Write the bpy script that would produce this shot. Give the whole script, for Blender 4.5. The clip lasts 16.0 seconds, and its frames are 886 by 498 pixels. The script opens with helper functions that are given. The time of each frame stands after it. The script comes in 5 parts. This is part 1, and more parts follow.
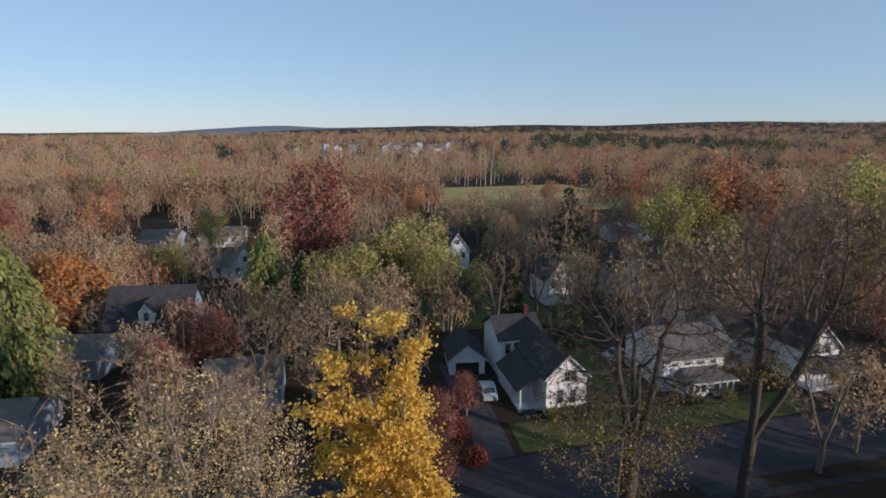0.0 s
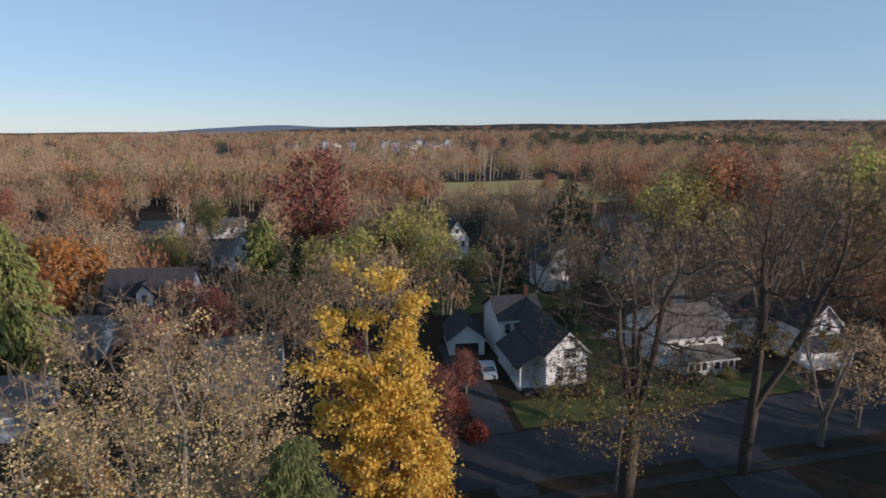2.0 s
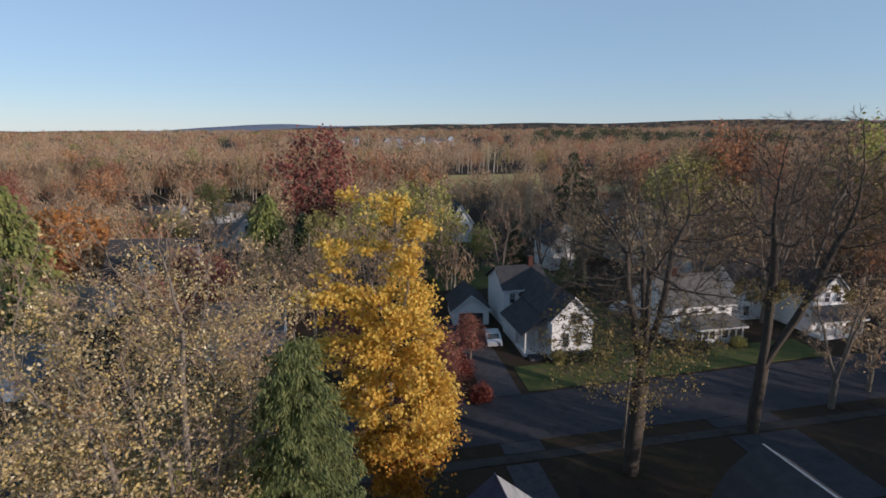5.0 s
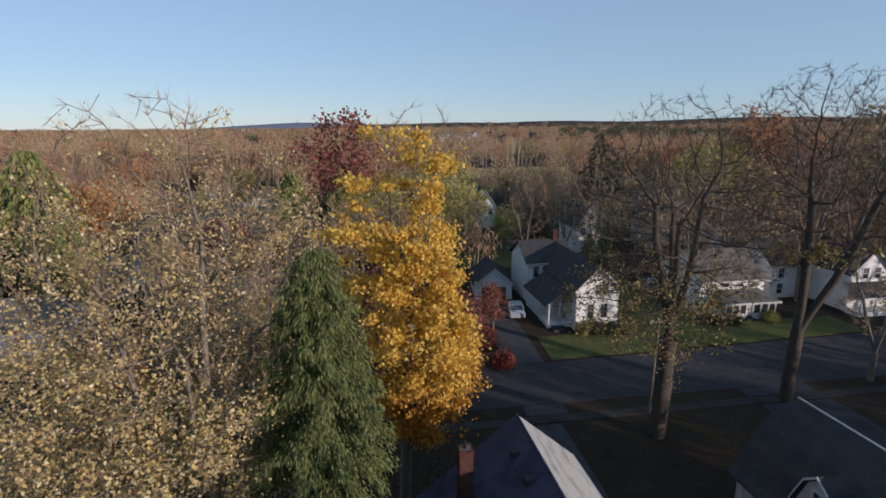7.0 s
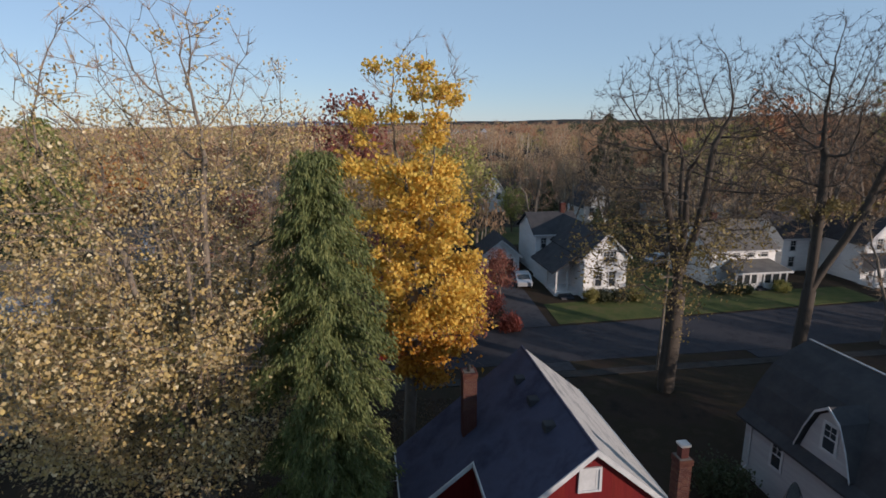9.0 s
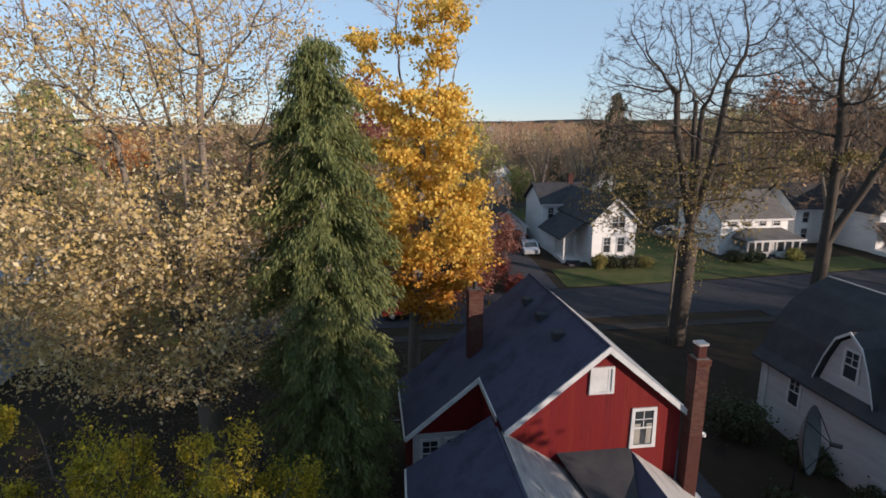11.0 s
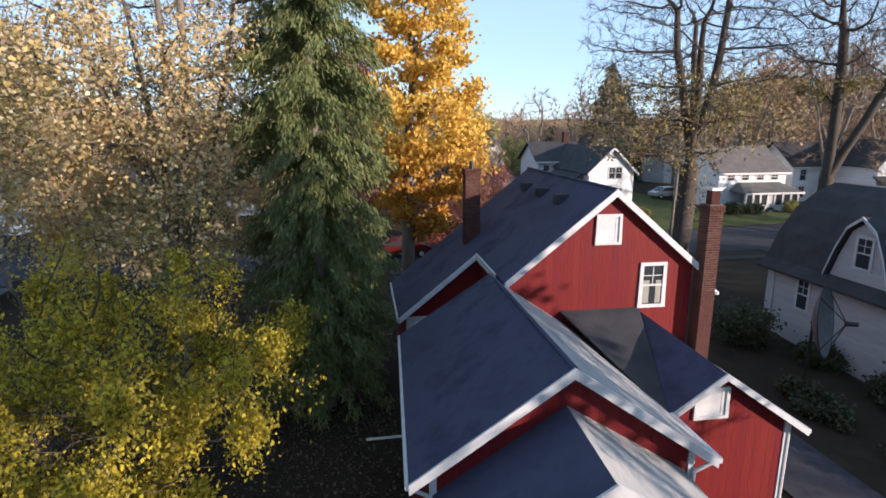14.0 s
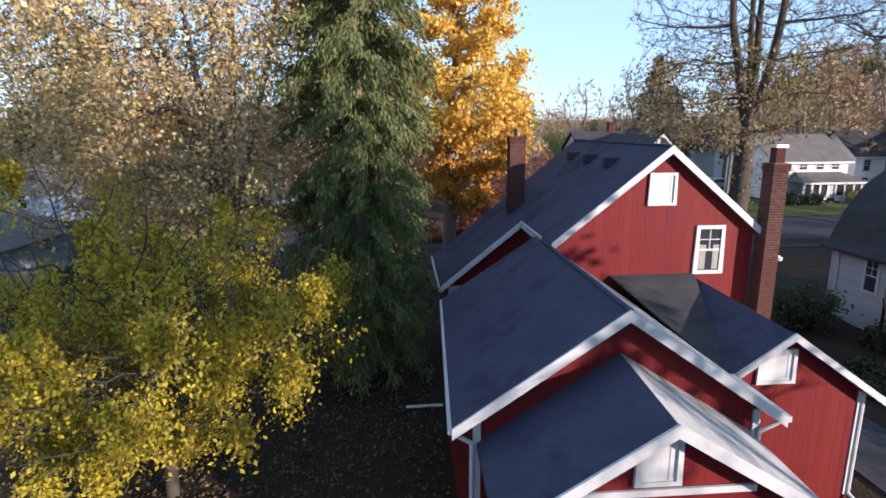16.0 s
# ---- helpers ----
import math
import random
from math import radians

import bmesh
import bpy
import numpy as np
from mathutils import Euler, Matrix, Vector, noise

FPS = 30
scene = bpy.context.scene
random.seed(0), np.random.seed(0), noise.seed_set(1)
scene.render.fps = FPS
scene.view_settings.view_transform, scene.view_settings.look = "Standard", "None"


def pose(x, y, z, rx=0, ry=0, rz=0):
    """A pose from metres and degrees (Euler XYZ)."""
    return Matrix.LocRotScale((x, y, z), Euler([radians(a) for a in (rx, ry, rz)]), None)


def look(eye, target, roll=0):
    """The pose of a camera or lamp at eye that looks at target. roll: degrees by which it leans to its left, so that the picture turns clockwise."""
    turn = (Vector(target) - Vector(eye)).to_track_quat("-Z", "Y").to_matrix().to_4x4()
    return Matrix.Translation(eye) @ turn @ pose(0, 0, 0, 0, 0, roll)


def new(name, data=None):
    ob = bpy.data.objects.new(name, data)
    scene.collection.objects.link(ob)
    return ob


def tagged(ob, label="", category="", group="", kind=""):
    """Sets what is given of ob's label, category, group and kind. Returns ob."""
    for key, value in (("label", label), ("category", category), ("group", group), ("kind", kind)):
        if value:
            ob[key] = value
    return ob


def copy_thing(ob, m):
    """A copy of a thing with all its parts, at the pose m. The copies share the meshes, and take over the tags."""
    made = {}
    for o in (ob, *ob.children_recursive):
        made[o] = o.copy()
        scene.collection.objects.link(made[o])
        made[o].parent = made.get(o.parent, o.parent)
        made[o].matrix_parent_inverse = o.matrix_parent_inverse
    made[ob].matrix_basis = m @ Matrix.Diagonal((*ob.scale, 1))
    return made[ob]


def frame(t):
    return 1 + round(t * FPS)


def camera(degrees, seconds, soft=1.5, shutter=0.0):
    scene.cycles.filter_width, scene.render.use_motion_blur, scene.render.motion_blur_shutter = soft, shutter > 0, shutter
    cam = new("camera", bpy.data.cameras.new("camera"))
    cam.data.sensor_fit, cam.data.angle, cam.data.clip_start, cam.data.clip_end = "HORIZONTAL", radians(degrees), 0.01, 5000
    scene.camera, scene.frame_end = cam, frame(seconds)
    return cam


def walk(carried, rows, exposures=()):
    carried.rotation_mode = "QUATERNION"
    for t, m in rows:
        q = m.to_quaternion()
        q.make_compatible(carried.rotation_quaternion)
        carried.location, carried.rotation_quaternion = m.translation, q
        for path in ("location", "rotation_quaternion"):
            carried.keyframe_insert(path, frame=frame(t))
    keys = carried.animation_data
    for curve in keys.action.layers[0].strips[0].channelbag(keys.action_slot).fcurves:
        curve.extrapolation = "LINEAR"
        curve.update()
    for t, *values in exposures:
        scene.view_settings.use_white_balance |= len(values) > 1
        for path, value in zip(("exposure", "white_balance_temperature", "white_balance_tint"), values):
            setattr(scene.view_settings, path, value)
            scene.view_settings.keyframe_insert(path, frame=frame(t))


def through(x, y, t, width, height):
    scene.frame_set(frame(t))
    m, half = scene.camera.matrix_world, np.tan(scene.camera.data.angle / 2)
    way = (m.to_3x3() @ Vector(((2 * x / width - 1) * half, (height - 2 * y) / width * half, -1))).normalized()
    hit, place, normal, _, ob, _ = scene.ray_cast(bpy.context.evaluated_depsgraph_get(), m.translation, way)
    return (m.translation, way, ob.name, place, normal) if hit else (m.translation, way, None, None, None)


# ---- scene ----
cam = camera(78.13, 16.0, soft=1.65)
# seconds, place in metres, heading, pitch and lean in degrees
ROWS = [
    (0.0, 0.0, 0.0, 32.5, 0.0, -12.417, 0.025),
    (0.5, 0.008, -0.081, 31.908, -0.103, -12.43, 0.067),
    (1.0, 0.01, -0.141, 31.299, -0.147, -12.428, 0.032),
    (1.5, 0.02, -0.188, 30.68, -0.066, -12.424, 0.064),
    (2.0, 0.025, -0.214, 30.046, -0.051, -12.473, 0.132),
    (2.5, 0.023, -0.211, 29.4, -0.016, -12.474, 0.02),
    (3.0, 0.012, -0.188, 28.74, -0.003, -12.533, 0.008),
    (5.5, -0.142, -0.368, 25.352, 0.533, -12.498, 0.032),
    (6.0, -0.13, -0.321, 24.542, 1.601, -12.517, 0.117),
    (6.5, -0.111, -0.362, 23.691, 2.494, -12.536, 0.074),
    (7.0, -0.056, -0.507, 22.828, 2.782, -12.62, 0.115),
    (7.5, 0.026, -0.688, 22.01, 3.022, -12.634, 0.194),
    (8.0, 0.088, -0.925, 21.188, 3.323, -12.67, 0.206),
    (10.5, 0.191, -0.988, 16.568, 4.119, -12.712, -0.035),
    (11.0, 0.18, -0.949, 15.646, 4.332, -12.639, 0.02),
    (11.5, 0.164, -0.925, 14.819, 4.427, -12.606, 0.192),
    (12.0, 0.094, -0.904, 13.939, 4.472, -12.518, 0.122),
    (12.5, 0.072, -0.837, 13.112, 4.462, -12.582, -0.074),
    (13.0, 0.162, -0.843, 12.215, 4.32, -12.506, 0.171),
    (13.5, 0.154, -0.826, 11.421, 3.506, -12.569, 0.158),
    (14.0, 0.083, -0.835, 10.608, 3.585, -12.562, 0.125),
    (14.5, 0.007, -0.847, 9.913, 4.175, -12.408, 0.327),
    (15.0, -0.059, -0.83, 9.365, 5.606, -12.436, 0.377),
    (15.5, -0.088, -0.751, 9.22, 7.005, -12.315, 0.417),
    (16.0, -0.069, -0.685, 9.302, 7.789, -12.407, 0.398),
]
walk(cam, [(t, pose(x, y, z, 90 + pitch, 0, yaw) @ pose(0, 0, 0, 0, 0, -lean)) for t, x, y, z, yaw, pitch, lean in ROWS],
     exposures=[(0.0, 0.09, 5900, 20), (3.0, 0.09, 5900, 20), (8.0, 0.08, 5950, 20), (11.0, 0.45, 6250, 21), (13.0, 0.86, 6100, 22), (16.0, 1.16, 5800, 22)])

# ---- light ----
SUN_AZ, SUN_EL = radians(60), radians(12)   # to the right of straight behind the first view; height
world = bpy.data.worlds.new("sky")
scene.world = world
world.use_nodes = True
wn = world.node_tree
sky = wn.nodes.new("ShaderNodeTexSky")
sky.sky_type, sky.sun_disc = "NISHITA", False
sky.sun_elevation, sky.sun_rotation = SUN_EL, math.pi - SUN_AZ
sky.air_density, sky.dust_density, sky.ozone_density = 0.85, 0.0, 2.2
tone = wn.nodes.new("ShaderNodeHueSaturation")
tone.inputs["Saturation"].default_value = 0.88
wn.links.new(sky.outputs[0], tone.inputs["Color"])
haze = wn.nodes.new("ShaderNodeMixRGB")
haze.inputs[0].default_value, haze.inputs[2].default_value = 0.55, (2.85, 4.28, 5.05, 1)
wn.links.new(tone.outputs[0], haze.inputs[1])
wn.links.new(haze.outputs[0], wn.nodes["Background"].inputs[0])
wn.nodes["Background"].inputs[1].default_value = 0.115
sun = new("sun", bpy.data.lights.new("sun", "SUN"))
sun.data.energy, sun.data.angle, sun.data.color = 4.6, radians(0.6), (1.0, 0.84, 0.64)
sun.matrix_world = look((60 * math.sin(SUN_AZ), -60 * math.cos(SUN_AZ), 60 * math.tan(SUN_EL) + 5), (0, 0, 5))


# ---- materials ----
def material(name, colors, rough=0.8, scale=3.0, bump=0.0, bump_scale=30.0, stretch=(1, 1, 1), random=0.0, metal=0.0,
             island=False, through=0.0, second=None):
    """Noise-mixed paint: colors along a ramp, fine relief, an optional spread by thing or by island."""
    m = bpy.data.materials.new(name)
    m.use_nodes = True
    nt = m.node_tree
    n, link = nt.nodes, nt.links.new
    bsdf = n["Principled BSDF"]
    bsdf.inputs["Roughness"].default_value = rough
    bsdf.inputs["Metallic"].default_value = metal
    if rough >= 0.8:
        bsdf.inputs["Specular IOR Level"].default_value = 0.15
    co = n.new("ShaderNodeTexCoord")
    mp = n.new("ShaderNodeMapping")
    mp.inputs["Scale"].default_value = stretch
    link(co.outputs["Object"], mp.inputs["Vector"])
    big = n.new("ShaderNodeTexNoise")
    big.inputs["Scale"].default_value, big.inputs["Detail"].default_value = scale, 8
    big.inputs["Roughness"].default_value = 0.65
    link(mp.outputs[0], big.inputs["Vector"])
    ramp = n.new("ShaderNodeValToRGB")
    while len(ramp.color_ramp.elements) < len(colors):
        ramp.color_ramp.elements.new(0.5)
    for i, c in enumerate(colors):
        e = ramp.color_ramp.elements[i]
        e.position = i / (len(colors) - 1) if island else 0.3 + 0.4 * i / (len(colors) - 1)
        e.color = (*c, 1)
    source = big.outputs[0]
    if island:
        geo = n.new("ShaderNodeNewGeometry")
        source = geo.outputs["Random Per Island"]
    link(source, ramp.inputs[0])
    color = ramp.outputs[0]
    if random:
        info = n.new("ShaderNodeObjectInfo")
        hsv = n.new("ShaderNodeHueSaturation")
        for socket, lo, hi in (("Value", 1 - random, 1 + random), ("Hue", 0.5 - random * 0.05, 0.5 + random * 0.05)):
            mr = n.new("ShaderNodeMapRange")
            mr.inputs["To Min"].default_value, mr.inputs["To Max"].default_value = lo, hi
            link(info.outputs["Random"], mr.inputs["Value"])
            link(mr.outputs[0], hsv.inputs[socket])
        link(color, hsv.inputs["Color"])
        color = hsv.outputs[0]
    link(color, bsdf.inputs["Base Color"])
    if bump:
        fine = n.new("ShaderNodeTexNoise")
        fine.inputs["Scale"].default_value, fine.inputs["Detail"].default_value = bump_scale, 6
        link(mp.outputs[0], fine.inputs["Vector"])
        bp = n.new("ShaderNodeBump")
        bp.inputs["Strength"].default_value = bump
        bp.inputs["Distance"].default_value = 0.03
        link(fine.outputs[0], bp.inputs["Height"])
        link(bp.outputs[0], bsdf.inputs["Normal"])
    if through:
        tr = n.new("ShaderNodeBsdfTranslucent")
        link(color, tr.inputs["Color"])
        mix = n.new("ShaderNodeMixShader")
        mix.inputs[0].default_value = through
        link(bsdf.outputs[0], mix.inputs[1])
        link(tr.outputs[0], mix.inputs[2])
        link(mix.outputs[0], n["Material Output"].inputs["Surface"])
    return m


def leaf_material(name, colors, through=0.35, random=0.0):
    return material(name, colors, rough=0.7, island=True, through=through, random=random)


M_ground = material("leaf_litter_grass", [(0.018, 0.013, 0.011), (0.035, 0.024, 0.017), (0.028, 0.022, 0.013), (0.052, 0.034, 0.024)], 0.95, 0.35, 0.9, 9)
M_lawn = material("autumn_lawn", [(0.042, 0.055, 0.02), (0.07, 0.083, 0.027), (0.105, 0.088, 0.042)], 0.95, 0.6, 0.9, 14)
M_meadow = material("dry_meadow", [(0.26, 0.21, 0.08), (0.36, 0.29, 0.12), (0.24, 0.22, 0.08)], 0.95, 0.05, 0.8, 2)
M_asphalt = material("worn_asphalt", [(0.026, 0.026, 0.032), (0.046, 0.045, 0.052), (0.036, 0.035, 0.042)], 0.9, 0.8, 0.5, 40)
M_concrete = material("old_concrete", [(0.033, 0.033, 0.039), (0.06, 0.059, 0.066), (0.042, 0.04, 0.042)], 0.9, 0.9, 0.4, 30)
M_path = material("stained_concrete_path", [(0.026, 0.024, 0.023), (0.045, 0.042, 0.04), (0.022, 0.017, 0.014)], 0.9, 0.7, 0.4, 30)
# The hills' pale blue-grey is distance haze put into the base colour.
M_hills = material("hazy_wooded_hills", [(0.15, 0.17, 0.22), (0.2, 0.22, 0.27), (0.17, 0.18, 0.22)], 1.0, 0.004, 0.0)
M_water = material("river_water", [(0.05, 0.08, 0.12), (0.06, 0.1, 0.15)], 0.12, 0.1, 0.3, 0.6)
# One shingle in two tones: blue shade and low sunlight put into the colours.
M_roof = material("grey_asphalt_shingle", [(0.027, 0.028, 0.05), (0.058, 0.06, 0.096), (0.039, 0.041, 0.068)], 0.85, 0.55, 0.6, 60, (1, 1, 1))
M_roof_sunlit = material("weathered_pale_shingle", [(0.16, 0.162, 0.17), (0.36, 0.35, 0.335), (0.24, 0.238, 0.235)], 0.85, 1.5, 0.6, 60, (1, 0.25, 1))
M_roof_dark = material("dark_shingle", [(0.035, 0.035, 0.04), (0.06, 0.058, 0.06)], 0.85, 1.2, 0.5, 50)
M_roof_brown = material("brown_grey_shingle", [(0.1, 0.092, 0.085), (0.155, 0.142, 0.13)], 0.85, 1.2, 0.5, 50)
M_red = material("red_painted_boards", [(0.088, 0.0065, 0.0075), (0.132, 0.0095, 0.0095), (0.105, 0.0075, 0.008)], 0.6, 1.6, 0.35, 8, (6, 6, 0.5))
M_board = material("red_painted_board", [(0.088, 0.0065, 0.0075), (0.132, 0.0095, 0.0095), (0.105, 0.0075, 0.008)], 0.6, 1.6, 0.35, 8, (6, 6, 0.5), random=0.07)
M_board.node_tree.nodes["Principled BSDF"].inputs["Specular IOR Level"].default_value = 0.2
M_red.node_tree.nodes["Principled BSDF"].inputs["Specular IOR Level"].default_value = 0.2
M_trim = material("white_trim_paint", [(0.37, 0.375, 0.38), (0.52, 0.52, 0.52)], 0.5, 2.5, 0.1, 20)
M_siding = material("white_siding", [(0.56, 0.56, 0.56), (0.7, 0.7, 0.69)], 0.55, 1.2, 0.15, 10, (0.4, 0.4, 3))
# White siding darkened to grey, with the shade put into its colour.
M_siding_dim = material("weathered_grey_white_siding", [(0.3, 0.3, 0.31), (0.4, 0.4, 0.4)], 0.6, 1.2, 0.15, 10, (0.4, 0.4, 3))
M_bluesiding = material("grey_blue_siding", [(0.2, 0.26, 0.34), (0.27, 0.33, 0.41)], 0.6, 1.2, 0.15, 10)
M_brick = material("red_brown_brick", [(0.05, 0.02, 0.017), (0.085, 0.034, 0.026), (0.064, 0.026, 0.02)], 0.85, 5, 0.5, 40, random=0.25)
M_mortar = material("grey_mortar", [(0.12, 0.1, 0.09), (0.17, 0.145, 0.125)], 0.95, 6, 0.4, 50)
M_metal = material("galvanised_metal", [(0.42, 0.42, 0.42), (0.55, 0.55, 0.55)], 0.4, 4, 0.1, 20, metal=0.8)
M_dark = material("dark_opening", [(0.012, 0.012, 0.014), (0.02, 0.02, 0.022)], 0.7, 2)
M_bark = material("grey_brown_bark", [(0.1, 0.085, 0.068), (0.17, 0.145, 0.12), (0.12, 0.1, 0.08)], 0.9, 3, 0.8, 18, (1, 1, 0.3))
M_bark_dark = material("dark_furrowed_bark", [(0.04, 0.033, 0.027), (0.076, 0.063, 0.052), (0.052, 0.043, 0.035)], 0.9, 3, 0.9, 16, (1, 1, 0.3))
M_twig = material("brown_twigs", [(0.23, 0.158, 0.105), (0.32, 0.228, 0.15), (0.27, 0.188, 0.125)], 0.9, island=True, random=0.25)
M_trunks = material("pale_far_trunks", [(0.3, 0.26, 0.21), (0.42, 0.37, 0.3)], 0.9, island=True)
M_pole = material("weathered_wood_pole", [(0.12, 0.1, 0.08), (0.2, 0.17, 0.14)], 0.9, 3, 0.4, 20, (1, 1, 0.2))
M_black = material("black_iron", [(0.015, 0.015, 0.015), (0.03, 0.03, 0.03)], 0.5, 4, 0.1, 20, metal=0.3)
M_mesh = material("grey_wire_mesh", [(0.1, 0.1, 0.1), (0.16, 0.16, 0.155)], 0.7, 3, 0.4, 60, metal=0.2)
M_curtain = material("beige_curtain", [(0.2, 0.19, 0.165), (0.3, 0.285, 0.25)], 0.35, 4, 0.2, 12, (6, 6, 0.6))
M_carpaint = material("silver_car_paint", [(0.4, 0.41, 0.43), (0.46, 0.47, 0.49)], 0.25, 3, metal=0.4)
M_darkcar = material("dark_car_paint", [(0.03, 0.03, 0.035), (0.045, 0.045, 0.05)], 0.25, 3, metal=0.3)
M_redcar = material("dark_red_car_paint", [(0.09, 0.012, 0.012), (0.12, 0.016, 0.015)], 0.25, 3, metal=0.3)
M_tyre = material("tyre_rubber", [(0.015, 0.015, 0.015), (0.025, 0.025, 0.025)], 0.9, 5)
M_shutter = material("black_shutter_paint", [(0.02, 0.02, 0.022), (0.035, 0.035, 0.037)], 0.5, 5)


def glass_material():
    m = bpy.data.materials.new("window_glass")
    m.use_nodes = True
    b = m.node_tree.nodes["Principled BSDF"]
    b.inputs["Base Color"].default_value = (0.03, 0.035, 0.04, 1)
    b.inputs["Roughness"].default_value = 0.06
    b.inputs["Specular IOR Level"].default_value = 0.8
    return m


M_glass = glass_material()
L_tan = leaf_material("pale_tan_leaves", [(0.32, 0.24, 0.11), (0.48, 0.37, 0.19), (0.55, 0.4, 0.14), (0.3, 0.22, 0.1), (0.76, 0.65, 0.41)], 0.32)
L_yellow = leaf_material("golden_yellow_leaves", [(0.7, 0.48, 0.085), (0.82, 0.615, 0.14), (0.59, 0.34, 0.05), (0.78, 0.545, 0.11)], 0.5)
L_orange = leaf_material("orange_leaves", [(0.42, 0.18, 0.045), (0.5, 0.24, 0.06), (0.36, 0.14, 0.04)], 0.4, 0.15)
L_ygreen = leaf_material("yellow_green_leaves", [(0.24, 0.2, 0.022), (0.43, 0.345, 0.026), (0.64, 0.5, 0.036), (0.15, 0.135, 0.022)], 0.45)
L_spruce = leaf_material("dark_spruce_needles", [(0.06, 0.08, 0.022), (0.105, 0.125, 0.036), (0.165, 0.172, 0.053)], 0.2, 0.1)
L_ygreen_shade = leaf_material("dull_green_leaves", [(0.14, 0.135, 0.025), (0.21, 0.195, 0.03), (0.3, 0.25, 0.035)], 0.4)
L_fir = leaf_material("green_fir_needles", [(0.11, 0.135, 0.034), (0.175, 0.195, 0.05), (0.24, 0.245, 0.07)], 0.25, 0.1)
L_conifer = leaf_material("dark_conifer_needles", [(0.03, 0.04, 0.018), (0.05, 0.065, 0.026), (0.07, 0.085, 0.034)], 0.15, 0.25)
L_red = leaf_material("dull_red_leaves", [(0.2, 0.07, 0.055), (0.28, 0.095, 0.065), (0.17, 0.06, 0.05)], 0.3, 0.15)
L_rust = leaf_material("rust_leaves", [(0.39, 0.185, 0.095), (0.46, 0.235, 0.12), (0.35, 0.155, 0.08)], 0.45, 0.25)
L_olive = leaf_material("olive_leaves", [(0.28, 0.26, 0.08), (0.38, 0.35, 0.11), (0.32, 0.29, 0.09)], 0.45, 0.25)
L_brown = leaf_material("dry_brown_leaves", [(0.45, 0.31, 0.175), (0.53, 0.385, 0.22), (0.41, 0.27, 0.155)], 0.45, 0.25)
L_yellow_shade = leaf_material("dark_gold_leaves", [(0.46, 0.22, 0.025), (0.58, 0.31, 0.035), (0.36, 0.15, 0.02)], 0.4)
L_ivy = leaf_material("dull_gold_leaves", [(0.2, 0.16, 0.05), (0.3, 0.22, 0.07), (0.13, 0.1, 0.05)], 0.3)
L_litter = leaf_material("damp_fallen_leaves", [(0.07, 0.043, 0.022), (0.11, 0.068, 0.033), (0.05, 0.032, 0.02), (0.15, 0.098, 0.045)], 0.1)
L_bush = leaf_material("dark_shrub_leaves", [(0.03, 0.04, 0.015), (0.055, 0.06, 0.025)], 0.2, 0.3)
L_redbush = leaf_material("crimson_shrub_leaves", [(0.14, 0.03, 0.025), (0.22, 0.05, 0.03)], 0.3, 0.2)


# ---- mesh helpers ----
def mesh_object(name, verts, faces, mat, parent=None, label="", smooth=False):
    me = bpy.data.meshes.new(name)
    me.from_pydata(verts, [], faces)
    me.materials.append(mat)
    if smooth:
        me.shade_smooth()
    ob = new(name, me)
    if parent:
        ob.parent = parent
    if label:
        tagged(ob, label=label)
    return ob


def part(name, bm, mat, parent, label=""):
    me = bpy.data.meshes.new(name)
    bmesh.ops.recalc_face_normals(bm, faces=bm.faces[:])
    bm.to_mesh(me)
    bm.free()
    me.materials.append(mat)
    ob = new(name, me)
    ob.parent = parent
    if label:
        tagged(ob, label=label)
    return ob


def thing(name, m, label, category, group="", kind=""):
    ob = new(name)
    ob.matrix_world = m
    return tagged(ob, label, category, group, kind)


def box(bm, x0, x1, y0, y1, z0, z1, bevel=0.0):
    r = bmesh.ops.create_cube(bm, size=1, matrix=Matrix.Translation(((x0 + x1) / 2, (y0 + y1) / 2, (z0 + z1) / 2)) @ Matrix.Diagonal((x1 - x0, y1 - y0, z1 - z0, 1)))
    if bevel:
        edges = list({e for v in r["verts"] for e in v.link_edges})
        bmesh.ops.bevel(bm, geom=edges, offset=bevel, segments=1, affect="EDGES")


def boxes(*args, bevel=0.0):
    bm = bmesh.new()
    for a in args:
        box(bm, *a, bevel=bevel)
    return bm


def prism(bm, pts, vec):
    """A solid: polygon pts (3D) swept by vec."""
    a = [bm.verts.new(p) for p in pts]
    b = [bm.verts.new(Vector(p) + Vector(vec)) for p in pts]
    n = len(pts)
    bm.faces.new(a)
    bm.faces.new(b[::-1])
    for i in range(n):
        bm.faces.new((a[i], b[i], b[(i + 1) % n], a[(i + 1) % n]))


def slab(pts, thick, up=False):
    """A roof slab below the given polygon."""
    bm = bmesh.new()
    prism(bm, pts, (0, 0, thick if up else -thick))
    return bm


def tube(bm, p0, p1, r0, r1=None, sides=8):
    r1 = r0 if r1 is None else r1
    p0, p1 = Vector(p0), Vector(p1)
    d = p1 - p0
    m = Matrix.Translation((p0 + p1) / 2) @ d.to_track_quat("Z", "Y").to_matrix().to_4x4()
    bmesh.ops.create_cone(bm, cap_ends=True, segments=sides, radius1=r0, radius2=r1, depth=d.length, matrix=m)


def tubes(*args):
    bm = bmesh.new()
    for a in args:
        tube(bm, *a)
    return bm


# ---- the lie of the land ----
def smooth(a, b, x):
    t = min(1, max(0, (x - a) / (b - a)))
    return t * t * (3 - 2 * t)


